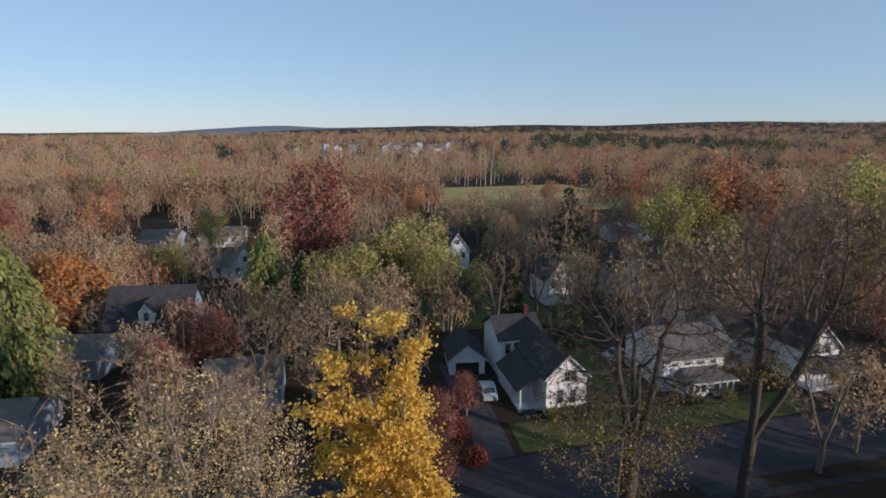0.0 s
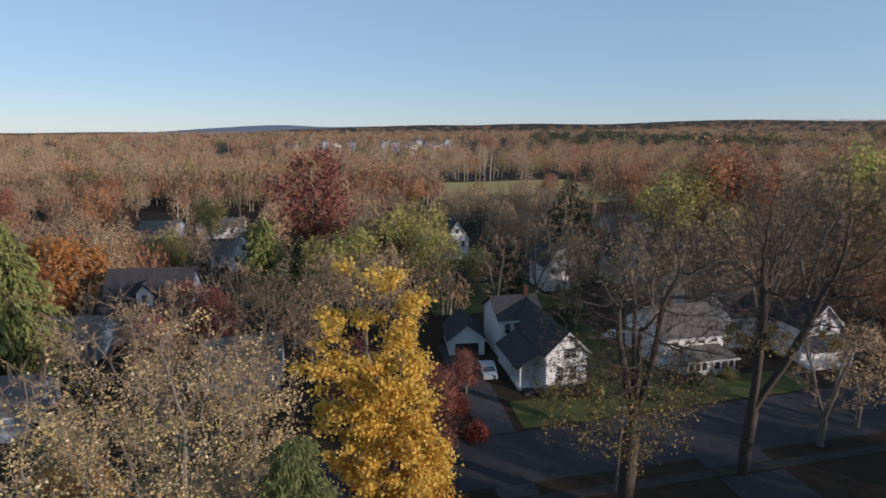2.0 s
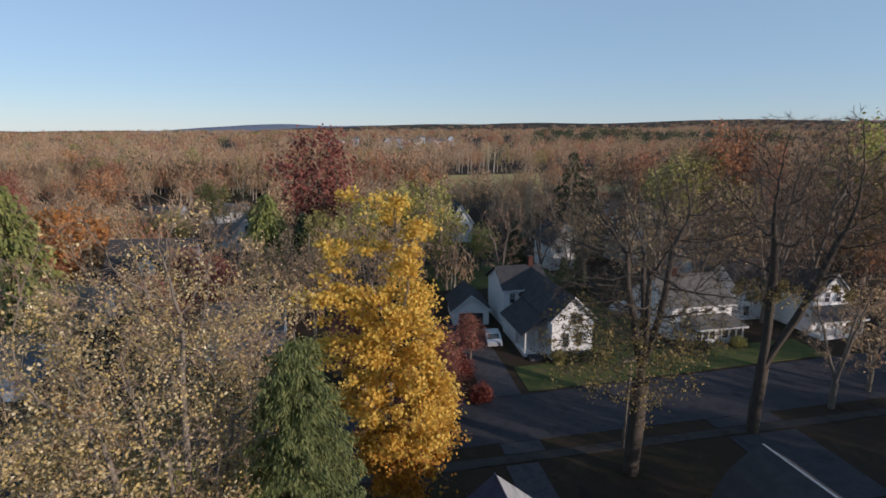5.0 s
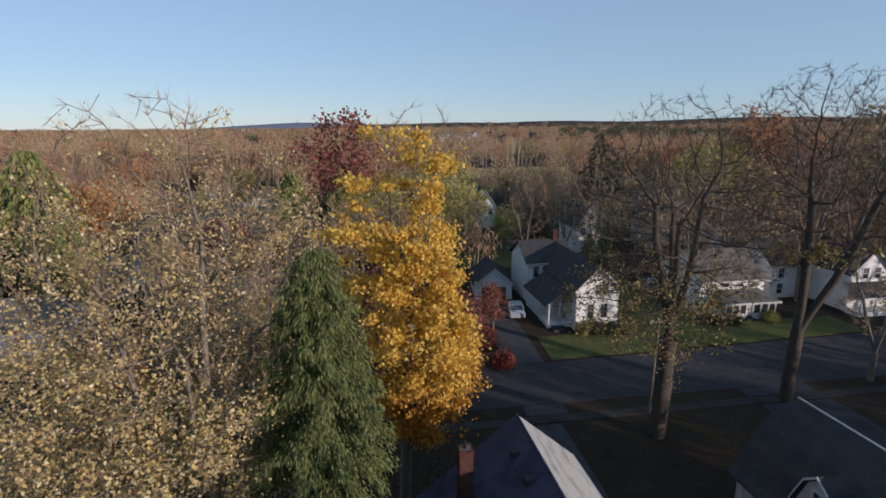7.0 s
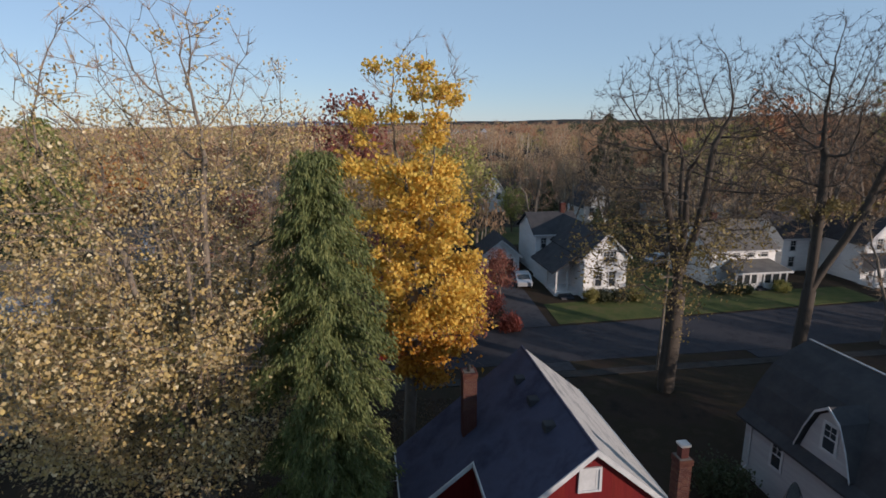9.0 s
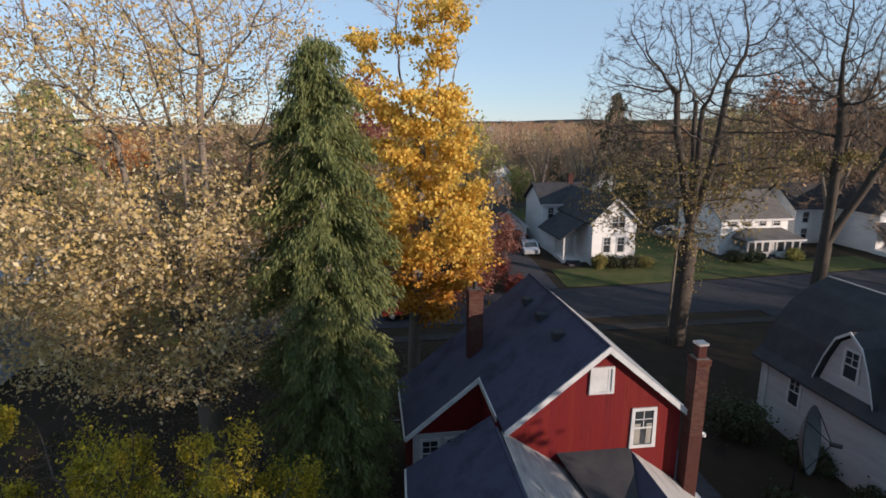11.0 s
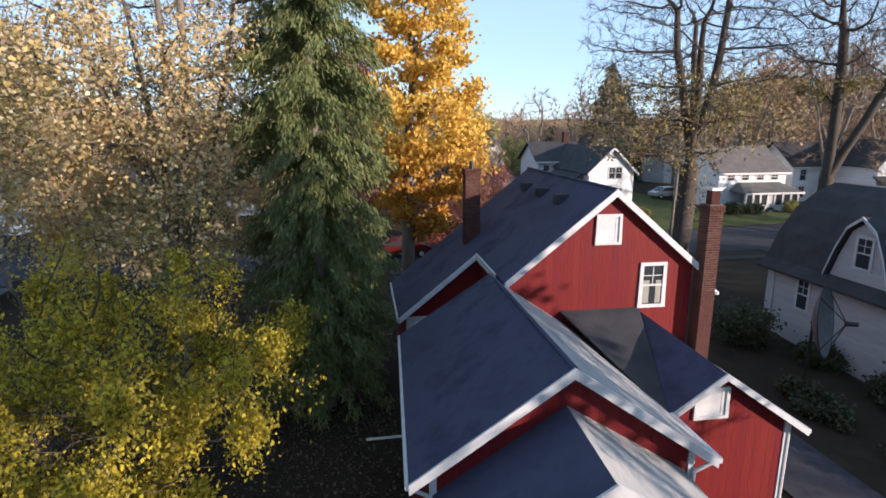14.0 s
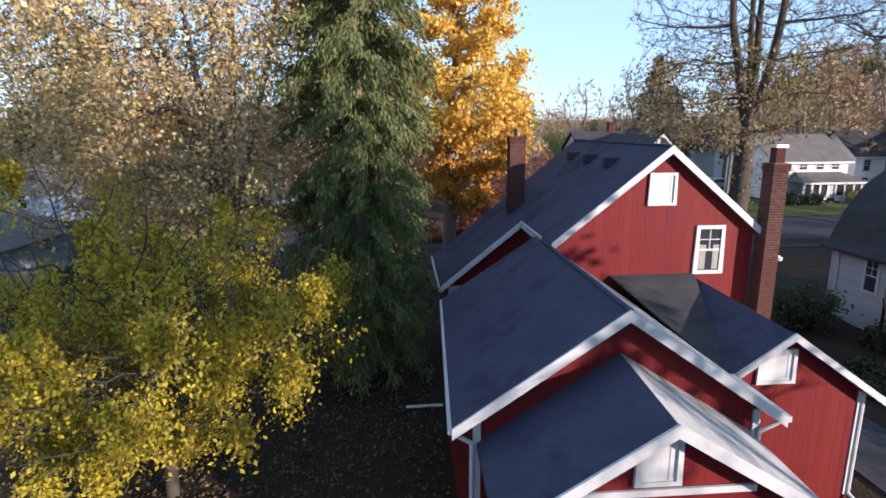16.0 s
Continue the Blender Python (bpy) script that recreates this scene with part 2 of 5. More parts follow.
def land(x, y):
    """Height of the ground: a slight rise to the street and beyond, a low valley, far hills."""
    h = 0.9 * smooth(20, 40, y) + 0.9 * smooth(46, 58, y) - 1.8 * smooth(72, 118, y)
    h += 1.0 * noise.noise(Vector((x * 0.012, y * 0.012, 0))) * smooth(90, 220, y)
    d = math.hypot(x, y)
    far = smooth(420, 1100, d)
    side = smooth(-900, 700, x)
    h += far * (3 + 7 * side + (3 + 5 * side) * noise.noise(Vector((x * 0.0016, y * 0.0016, 3.1))))
    vf = smooth(1500, 3400, d)
    h += vf * (-14 + 48 * smooth(-1900, 0, x) + 18 * smooth(600, 2200, x) + 26 * noise.noise(Vector((x * 0.0012, y * 0.0012, 7.7))))
    return h


def build_ground():
    xs = [0]
    step = 3.0
    while xs[-1] < 4700:
        xs.append(xs[-1] + step)
        step *= 1.07 if xs[-1] > 60 else 1.0
    axis = sorted([-x for x in xs[1:]] + xs)
    verts = [(x, y + 30, land(x, y + 30)) for y in axis for x in axis]
    n = len(axis)
    faces = [(j * n + i, j * n + i + 1, (j + 1) * n + i + 1, (j + 1) * n + i) for j in range(n - 1) for i in range(n - 1)]
    ob = mesh_object("ground", verts, faces, M_ground, smooth=True)
    tagged(ob, "brown leaf-strewn grass of a wooded valley", "ground", kind="structure")


YAW = 12.0     # the street grid's turn
HX, HY = Vector((math.cos(radians(YAW)), math.sin(radians(YAW)), 0)), Vector((-math.sin(radians(YAW)), math.cos(radians(YAW)), 0))
HO = Vector((4.27, 15.72, 0))


def grid(u, v, z=0.0, turn=0.0):
    """A pose in the street grid, whose origin is under the red house's front gable."""
    p = HO + HX * u + HY * v
    return pose(p.x, p.y, z, 0, 0, YAW + turn)


def place(u, v):
    p = HO + HX * u + HY * v
    return p.x, p.y


def strip(name, u0, u1, v0, v1, lift, mat, label, category, skirt=0.0, cell=3.0):
    """A sheet that lies on the land, with its edges turned down."""
    nu, nv = max(2, round((u1 - u0) / cell)), max(2, round((v1 - v0) / cell))
    verts, faces = [], []
    for j in range(nv + 1):
        for i in range(nu + 1):
            x, y = place(u0 + (u1 - u0) * i / nu, v0 + (v1 - v0) * j / nv)
            verts.append((x, y, land(x, y) + lift))
    w = nu + 1
    faces = [(j * w + i, j * w + i + 1, (j + 1) * w + i + 1, (j + 1) * w + i) for j in range(nv) for i in range(nu)]
    rim = [i for i in range(w)] + [j * w + nu for j in range(1, nv + 1)] + [nv * w + i for i in range(nu - 1, -1, -1)] + [j * w for j in range(nv - 1, 0, -1)]
    base = len(verts)
    verts += [(verts[k][0], verts[k][1], verts[k][2] - 0.3) for k in rim]
    for a in range(len(rim)):
        b = (a + 1) % len(rim)
        faces.append((rim[a], base + a, base + b, rim[b]))
    return tagged(mesh_object(name, verts, faces, mat), label, category, kind="structure")


build_ground()
strip("road", -160, 220, 23.5, 31.0, 0.03, M_asphalt, "worn grey asphalt street in the shade", "road", cell=2.0)
strip("pavement", -60, 100, 20.8, 21.8, 0.05, M_path, "narrow concrete pavement beside the street", "pavement", cell=2.0)
strip("driveway", 4.6, 7.2, -14, 20.5, 0.06, M_concrete, "pale concrete driveway beside the red house", "driveway", cell=1.5)
strip("driveway", 5.0, 8.4, 21.9, 23.4, 0.05, M_concrete, "concrete driveway apron at the street", "driveway", cell=1.0)
strip("driveway", 24.0, 30.5, 12, 20.5, 0.06, M_asphalt, "wide asphalt drive behind the white house", "driveway", cell=1.5)
strip("driveway", 24.0, 30.5, 21.9, 23.4, 0.05, M_asphalt, "asphalt drive apron at the street", "driveway", cell=1.0)
strip("driveway", 6.0, 9.6, 31.1, 52, 0.05, M_concrete, "concrete driveway that leads to a garage", "driveway", cell=1.5)
strip("lawn", 10.5, 45, 31.4, 36, 0.04, M_lawn, "green front lawn with fallen leaves", "lawn", cell=1.5)
strip("lawn", 20.5, 29.5, 36.0, 62, 0.04, M_lawn, "green side lawn between white houses", "lawn", cell=1.5)
strip("lawn", 8, 30, 64, 84, 0.04, M_lawn, "shaded back lawn", "lawn", cell=2)
strip("meadow", 40, 130, 190, 285, 0.3, M_meadow, "open dry yellow meadow in the valley", "meadow", cell=8)
strip("meadow", 190, 330, 230, 330, 0.3, M_meadow, "pale dry meadow by the river", "meadow", cell=8)


def river():
    verts, faces = [], []
    for i in range(41):
        s = i / 40
        x, y = 120 + 240 * s, 178 + 90 * s + 12 * math.sin(s * 7)
        for k, w in enumerate((-11, 11)):
            verts.append((x - 0.35 * w, y + w, max(land(x, y - 11), land(x, y + 11), land(x, y)) + 0.35))
    faces = [(2 * i, 2 * i + 2, 2 * i + 3, 2 * i + 1) for i in range(40)]
    tagged(mesh_object("water", verts, faces, M_water), "blue river that winds through the valley", "river", kind="structure")


river()


# ---- buildings ----
def ring(w, h, t, y0, y1, sill=0.0):
    """A picture-frame solid in one piece: opening w x h, border t."""
    bm = bmesh.new()
    inner = [(-w / 2, -h / 2), (w / 2, -h / 2), (w / 2, h / 2), (-w / 2, h / 2)]
    outer = [(-w / 2 - t - sill, -h / 2 - t), (w / 2 + t + sill, -h / 2 - t), (w / 2 + t, h / 2 + t), (-w / 2 - t, h / 2 + t)]
    rows = [[bm.verts.new((x, y, z)) for x, z in loop] for loop, y in ((inner, y0), (outer, y0), (outer, y1), (inner, y1))]
    for a, b in ((0, 1), (1, 2), (2, 3), (3, 0)):
        for k in range(4):
            bm.faces.new((rows[a][k], rows[a][(k + 1) % 4], rows[b][(k + 1) % 4], rows[b][k]))
    return bm


def window(parent, at, w, h, facing=0.0, bars=True, trim=0.11, shutters=False):
    """A sash window on a wall: at is the middle of its outer face, facing the turn of that face from the front (-y)."""
    m = Matrix.Translation(at) @ Matrix.Rotation(radians(facing), 4, "Z")
    f = part("window", ring(w, h, trim, -0.05, 0.02, 0.03), M_trim, parent, "white painted sash window")
    f.matrix_local = m
    part("pane", boxes((-w / 2, w / 2, -0.012, 0.015, -h / 2, h / 2)), M_glass, f)
    if bars:
        part("sash_rail", boxes((-w / 2, w / 2, -0.032, -0.013, -0.03, 0.03)), M_trim, f)
        part("glazing_bar", boxes((-0.014, 0.014, -0.028, -0.013, 0.03, h / 2)), M_trim, f)
        part("glazing_bar", boxes((-w / 2, -0.014, -0.028, -0.013, h / 4, h / 4 + 0.025)), M_trim, f)
        part("glazing_bar", boxes((0.014, w / 2, -0.028, -0.013, h / 4, h / 4 + 0.025)), M_trim, f)
    if shutters:
        for sgn in (-1, 1):
            x = sgn * (w / 2 + trim + 0.25)
            part("shutter", boxes((x - 0.18, x + 0.18, -0.04, 0.01, -h / 2, h / 2)), M_shutter, f, "black shutter")
    return f


def vent_door(parent, at, w, h):
    """A white loft hatch: frame, panel and a slim batten."""
    t = 0.08
    f = part("hatch", ring(w - 2 * t, h - 2 * t, t, -0.06, 0.02, 0.02), M_trim, parent, "white painted loft hatch")
    f.matrix_local = Matrix.Translation(at)
    a, b = w / 2 - t, h / 2 - t
    part("panel", boxes((-a, a, -0.02, 0.02, -b, b)), M_trim, f)
    part("batten", boxes((a - 0.12, a - 0.09, -0.03, -0.021, -b, b)), M_trim, f)
    return f


def gable_wall(u0, u1, z0, zl, zr, up, v0, v1):
    """A gabled wall from v0 to v1: zl, zr heights at its ends, up=(u, z) the peak."""
    bm = bmesh.new()
    prism(bm, [(u0, v0, z0), (u1, v0, z0), (u1, v0, zr), (up[0], v0, up[1]), (u0, v0, zl)], (0, v1 - v0, 0))
    return bm


def rake(p0, p1, drop=0.2, depth=0.05):
    """A white board along a roof's sloping edge."""
    bm = bmesh.new()
    p0, p1 = Vector(p0), Vector(p1)
    prism(bm, [p0 + Vector((0, 0, 0.03)), p1 + Vector((0, 0, 0.03)), p1 - Vector((0, 0, drop)), p0 - Vector((0, 0, drop))], (0, -depth, 0))
    return bm


BRICK_MESHES = {}


def brick_mesh(w, d):
    key = (round(w, 3), round(d, 3))
    if key not in BRICK_MESHES:
        bm = boxes((-w / 2, w / 2, -d / 2, d / 2, -0.032, 0.032), bevel=0.006)
        me = bpy.data.meshes.new("brick")
        bm.to_mesh(me)
        bm.free()
        me.materials.append(M_brick)
        BRICK_MESHES[key] = me
    return BRICK_MESHES[key]


def chimney(parent, u0, u1, v0, v1, z0, z1, bricks_from, name="chimney"):
    """A brick stack: mortar core, single bricks on the upper part, joined courses below, a corbelled top."""
    core = part(name, boxes((u0 + 0.015, u1 - 0.015, v0 + 0.015, v1 - 0.015, z0, z1 - 0.01)), M_mortar, parent, "red-brown brick chimney")
    z = z0 + 0.04
    course = 0
    low_v, low_f = [], []
    while z < z1 - 0.03:
        top = z > z1 - 0.24
        out = 0.03 if top else 0.0
        a0, a1, b0, b1 = u0 - out, u1 + out, v0 - out, v1 + out
        n = 3
        L = (a1 - a0) / n
        shift = L / 2 if course % 2 else 0
        spots = []
        for b in (b0 + 0.05, b1 - 0.05):
            x = a0
            while x < a1 - 0.01:
                e = min(a1, x + (L - shift if (x == a0 and shift) else L))
                spots.append(((x + e) / 2, b, e - x - 0.012, 0.1))
                x = e
        m = max(1, round((b1 - b0 - 0.2) / 0.22))
        for a in (a0 + 0.05, a1 - 0.05):
            for k in range(m):
                w = (b1 - b0 - 0.2) / m
                spots.append((a, b0 + 0.1 + w * (k + 0.5), 0.1, w - 0.012))
        for x, y, w, d in spots:
            if z >= bricks_from:
                o = new("brick", brick_mesh(w, d))
                o.parent = core
                o.location = (x, y, z)
            else:
                s = len(low_v)
                low_v += [(x + i * w / 2, y + j * d / 2, z + k * 0.032) for k in (-1, 1) for i, j in ((-1, -1), (1, -1), (1, 1), (-1, 1))]
                low_f += [(s, s + 1, s + 5, s + 4), (s + 1, s + 2, s + 6, s + 5), (s + 2, s + 3, s + 7, s + 6), (s + 3, s, s + 4, s + 7), (s + 4, s + 5, s + 6, s + 7)]
        z += 0.075
        course += 1
    if low_v:
        tagged(mesh_object("brickwork", low_v, low_f, M_brick, core), kind="stuff")
    return core


def boards(wall, u0, u1, z0, peak, left, right, v, mat, width=0.21):
    """Upright boards on a gable wall, one by one: peak=(u, z), left and right the pitches to its sides."""
    top = lambda u: peak[1] - (left * (peak[0] - u) if u < peak[0] else right * (u - peak[0]))
    n = round((u1 - u0) / width)
    w = (u1 - u0) / n
    for i in range(n):
        a, b = u0 + w * i + 0.0015, u0 + w * (i + 1) - 0.0015
        cuts = [a] + ([peak[0]] if a < peak[0] < b else []) + [b]
        y = v - 0.016 - 0.0015 * ((i * 7) % 3)
        bm = bmesh.new()
        prism(bm, [(a, y, z0), (b, y, z0)] + [(c, y, top(c)) for c in reversed(cuts)], (0, v - 0.002 - y, 0))
        part("board", bm, mat, wall)


def red_house():
    h = thing("house", grid(0, 0, 0.0), "red board house with grey shingle roofs and white trim", "house")
    S, T = 0.81, 0.835     # left and right pitch
    R = 8.78
    B = 9.0                # back edge of the main roof
    # main block
    w = part("wall", gable_wall(-3.3, 2.8, -0.3, R - 3.3 * S - 0.16, R - 2.8 * T - 0.16, (0, R - 0.16), 0.22, 0.42), M_red, h, "red board gable wall")
    boards(w, -3.3, 2.8, 3.4, (0, R - 0.16), S, T, 0.22, M_board)
    part("wall", gable_wall(-6.1, 2.8, -0.3, R - 6.1 * S - 0.16, R - 2.8 * T - 0.16, (0, R - 0.16), B - 0.5, B - 0.3), M_red, h)
    part("wall", boxes((2.6, 2.8, 0.42, B - 0.5, -0.3, R - 2.8 * T - 0.16)), M_red, h)
    bm = bmesh.new()
    prism(bm, [(-6.1, 4.25, -0.3), (-3.0, 4.25, -0.3), (-3.0, 4.25, R - 3.0 * S - 0.17), (-6.1, 4.25, R - 6.1 * S - 0.17)], (0, 0.2, 0))
    part("wall", bm, M_red, h)
    part("wall", boxes((-6.05, -3.32, 4.19, 4.246, 0.2, 3.62)), M_siding_dim, h, "pale siding under a small gable")
    for u in (-5.35, -4.35):
        window(h, (u, 4.185, 2.75), 0.6, 1.1)
    part("wall", boxes((-6.1, -5.9, 4.45, B - 0.5, -0.3, R - 6.1 * S - 0.17)), M_red, h)
    part("wall", boxes((-3.3, -3.1, 0.42, 4.25, -0.3, R - 3.3 * S - 0.17)), M_red, h)
    # Right slopes take the paler shingle, sunlight put into its colour.
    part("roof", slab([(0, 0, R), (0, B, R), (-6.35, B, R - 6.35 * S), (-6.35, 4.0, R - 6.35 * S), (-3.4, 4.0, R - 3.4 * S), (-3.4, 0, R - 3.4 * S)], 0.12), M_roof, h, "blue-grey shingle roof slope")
    part("roof", slab([(0, 0, R), (3.05, 0, R - 3.05 * T), (3.05, B, R - 3.05 * T), (0, B, R)], 0.12), M_roof_sunlit, h, "shingle roof slope with sunlight in its pale colour")
    part("ridge_cap", tubes(((0, 0, R), (0, B, R), 0.06, 0.06, 6)), M_roof, h)
    for p0, p1 in (((0, 0, R), (-3.4, 0, R - 3.4 * S)), ((0, 0, R), (3.05, 0, R - 3.05 * T)), ((-3.4, 4.0, R - 3.4 * S), (-6.35, 4.0, R - 6.35 * S))):
        part("rake_board", rake(p0, p1), M_trim, h, "white rake board")
    part("fascia", boxes((-6.42, -6.36, 4.0, B, R - 6.35 * S - 0.16, R - 6.35 * S + 0.01)), M_trim, h, "white fascia")
    part("fascia", boxes((-3.46, -3.41, 1.0, 3.96, R - 3.4 * S - 0.2, R - 3.4 * S + 0.02)), M_trim, h, "white fascia")
    part("fascia", boxes((3.06, 3.11, 0, B, R - 3.05 * T - 0.18, R - 3.05 * T + 0.0)), M_trim, h, "white fascia")
    vent_door(h, (-0.12, 0.19, 7.55), 0.82, 0.95)
    sash = window(h, (1.46, 0.19, 5.72), 0.66, 1.26, bars=False)
    part("sash_rail", boxes((-0.33, 0.33, -0.032, -0.02, -0.03, 0.03)), M_trim, sash)
    part("glazing_bar", boxes((-0.012, 0.012, -0.028, -0.0125, 0.03, 0.6)), M_trim, sash)
    part("glazing_bar", boxes((-0.33, -0.013, -0.028, -0.0125, 0.3, 0.325), (0.013, 0.33, -0.028, -0.0125, 0.3, 0.325)), M_trim, sash)
    for a, b, z in ((-0.31, -0.1, -0.6), (0.12, 0.31, -0.6)):
        part("curtain", boxes((a, b, -0.019, -0.0125, z, 0.15)), M_curtain, sash, "half-drawn beige curtain")
    # Three dark boxes in place of dark smudges below the ridge.
    for v in (2.6, 4.6, 6.6):
        u = -0.75
        part("roof_vent", boxes((u - 0.25, u + 0.2, v - 0.22, v + 0.22, R + u * S - 0.12, R + u * S + 0.2), bevel=0.03), M_roof_dark, h, "dark box on the roof slope")
    # middle wing
    w = part("wall", gable_wall(-6.4, -0.7, -0.3, 3.9, 3.9, (-3.62, 5.9), -5.75, -5.55), M_red, h, "red board gable wall")
    boards(w, -6.26, -0.84, 0.0, (-3.62, 5.9), 1.96 / 2.85, 1.96 / 2.85, -5.75, M_board)
    part("wall", boxes((-6.4, -6.2, -5.55, 1.0, -0.3, 3.9)), M_red, h)
    part("wall", boxes((-0.9, -0.7, -5.55, -3.85, -0.3, 3.9)), M_red, h)
    part("wall", boxes((-6.2, -3.35, 0.8, 1.0, -0.3, 3.9)), M_red, h)
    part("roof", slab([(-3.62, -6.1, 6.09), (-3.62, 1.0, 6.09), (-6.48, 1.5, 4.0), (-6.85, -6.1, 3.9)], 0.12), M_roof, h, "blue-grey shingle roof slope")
    part("roof", slab([(-3.62, -6.1, 6.09), (-0.37, -6.1, 3.84), (-0.37, -4.0, 3.84), (-0.37, 0.2, 3.84), (-3.45, 0.2, 5.98)], 0.12), M_roof_sunlit, h, "shingle roof slope with sunlight in its pale colour")
    part("ridge_cap", tubes(((-3.62, -6.1, 6.09), (-3.62, 0.2, 6.09), 0.06, 0.06, 6)), M_roof, h)
    part("rake_board", rake((-3.62, -6.1, 6.09), (-6.85, -6.1, 3.9)), M_trim, h, "white rake board")
    part("rake_board", rake((-3.62, -6.1, 6.09), (-0.37, -6.1, 3.84)), M_trim, h, "white rake board")
    part("gutter", tubes(((-6.87, -6.1, 3.84), (-6.5, 1.5, 3.93), 0.06)), M_trim, h, "white eaves gutter")
    part("gutter", boxes((-0.36, -0.26, -6.1, -4.2, 3.72, 3.84)), M_trim, h, "white eaves gutter")
    part("downspout", tubes(((-6.88, -6.0, 3.8), (-6.45, -5.85, 3.45), 0.045), ((-6.45, -5.85, 3.45), (-6.45, -5.85, 0.1), 0.045)), M_trim, h, "white downspout")
    part("downspout", tubes(((-0.25, -6.0, 3.78), (-0.72, -5.85, 3.4), 0.045), ((-0.72, -5.85, 3.4), (-0.72, -5.85, 0.1), 0.045)), M_trim, h, "white downspout")
    part("corner_board", boxes((-6.42, -6.27, -5.8, -5.752, 0, 3.85)), M_trim, h)
    part("corner_board", boxes((-0.83, -0.68, -5.8, -5.752, 0, 3.85)), M_trim, h)
    window(h, (-0.69, -4.9, 2.75), 0.6, 1.1, 90)
    # right wing
    w = part("wall", gable_wall(-0.7, 3.3, -0.3, 3.35, 3.05, (1.13, 4.55), -3.85, -3.65), M_red, h, "red board gable wall")
    boards(w, -0.65, 3.14, 0.0, (1.13, 4.55), 1.2 / 1.83, 1.5 / 2.17, -3.85, M_board)
    part("wall", boxes((3.1, 3.3, -3.65, 0.2, -0.3, 3.05)), M_red, h)
    part("roof", slab([(1.13, -4.15, 4.72), (3.6, -4.15, 3.0), (3.6, 0.2, 3.0), (1.13, 0.2, 4.85)], 0.1), M_roof_sunlit, h, "shingle roof slope with sunlight in its pale colour")
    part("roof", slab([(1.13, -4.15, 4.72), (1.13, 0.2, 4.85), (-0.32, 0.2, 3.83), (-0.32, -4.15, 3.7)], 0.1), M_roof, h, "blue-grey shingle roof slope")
    part("cricket", slab([(-1.55, 0.2, 5.0), (1.08, 0.2, 5.0), (0.5, -1.6, 4.45), (-0.3, -4.1, 3.74)], 0.05), M_roof_dark, h, "dark shingle saddle between roofs")
    part("rake_board", rake((1.13, -4.15, 4.72), (3.6, -4.15, 3.0), 0.16), M_trim, h, "white rake board")
    part("rake_board", rake((1.13, -4.15, 4.72), (-0.32, -4.15, 3.7), 0.16), M_trim, h, "white rake board")
    part("gutter", boxes((3.6, 3.7, -4.15, 0.2, 2.88, 3.0)), M_trim, h, "white eaves gutter")
    part("downspout", tubes(((3.27, -3.9, 3.05), (3.27, -3.9, 0.35), 0.05), ((3.27, -3.9, 0.35), (3.45, -4.15, 0.12), 0.05)), M_trim, h, "white downspout")
    part("corner_board", boxes((3.15, 3.31, -3.9, -3.852, 0.3, 3.1)), M_trim, h)
    vent_door(h, (0.97, -3.88, 3.83), 0.92, 0.86)
    # low front wing
    w = part("wall", gable_wall(-6.0, -1.2, -0.3, 3.35, 3.35, (-3.62, 4.8), -7.75, -7.55), M_red, h, "red board gable wall")
    boards(w, -5.95, -1.25, 0.0, (-3.62, 4.8), 1.45 / 2.38, 1.45 / 2.42, -7.75, M_board)
    part("wall", boxes((-6.0, -5.8, -7.55, -5.75, -0.3, 3.35)), M_red, h)
    part("wall", boxes((-1.4, -1.2, -7.55, -5.75, -0.3, 3.35)), M_red, h)
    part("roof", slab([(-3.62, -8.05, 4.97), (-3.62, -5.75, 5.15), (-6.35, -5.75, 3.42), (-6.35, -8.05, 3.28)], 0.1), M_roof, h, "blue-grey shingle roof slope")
    part("roof", slab([(-3.62, -8.05, 4.97), (-0.9, -8.05, 3.28), (-0.9, -5.75, 3.42), (-3.62, -5.75, 5.15)], 0.1), M_roof_sunlit, h, "shingle roof slope with sunlight in its pale colour")
    part("rake_board", rake((-3.62, -8.05, 4.97), (-6.35, -8.05, 3.28)), M_trim, h, "white rake board")
    part("rake_board", rake((-3.62, -8.05, 4.97), (-0.9, -8.05, 3.28)), M_trim, h, "white rake board")
    vent_door(h, (-3.75, -7.78, 4.2), 0.74, 0.84)
    part("band_board", boxes((-5.15, -2.1, -7.83, -7.782, 3.6, 3.72)), M_trim, h, "white band board")
    # drain pipes on the ground
    for u0, u1, v in ((-7.7, -6.45, 1.8), (-6.9, -6.2, 11.4)):
        part("drain_pipe", tubes(((u0, v, 0.12), (u1, v, 0.14), 0.05)), M_trim, h, "pale drain pipe on the ground")
    # chimneys
    left = chimney(h, -3.5, -2.88, 5.9, 6.5, 5.7, 9.0, 7.3)
    part("stack_pipe", tubes(((-3.2, 6.2, 8.98), (-3.2, 6.2, 9.3), 0.085)), M_black, left, "dark stack pipe")
    right = chimney(h, 2.86, 3.33, -0.3, 0.2, -0.2, 8.3, 5.6)
    part("flue", boxes((2.96, 3.23, -0.19, 0.09, 8.29, 8.72)), M_brick, right, "clay flue")
    part("cap", boxes((2.92, 3.27, -0.23, 0.13, 8.72, 8.8)), M_metal, right, "pale metal flue cap")
    part("lamp", tubes(((3.31, -0.1, 5.52), (3.5, -0.1, 5.5), 0.06), ((3.5, -0.1, 5.5), (3.5, -0.1, 5.4), 0.09)), M_trim, h, "small white flood lamp")
    return h


red_house()


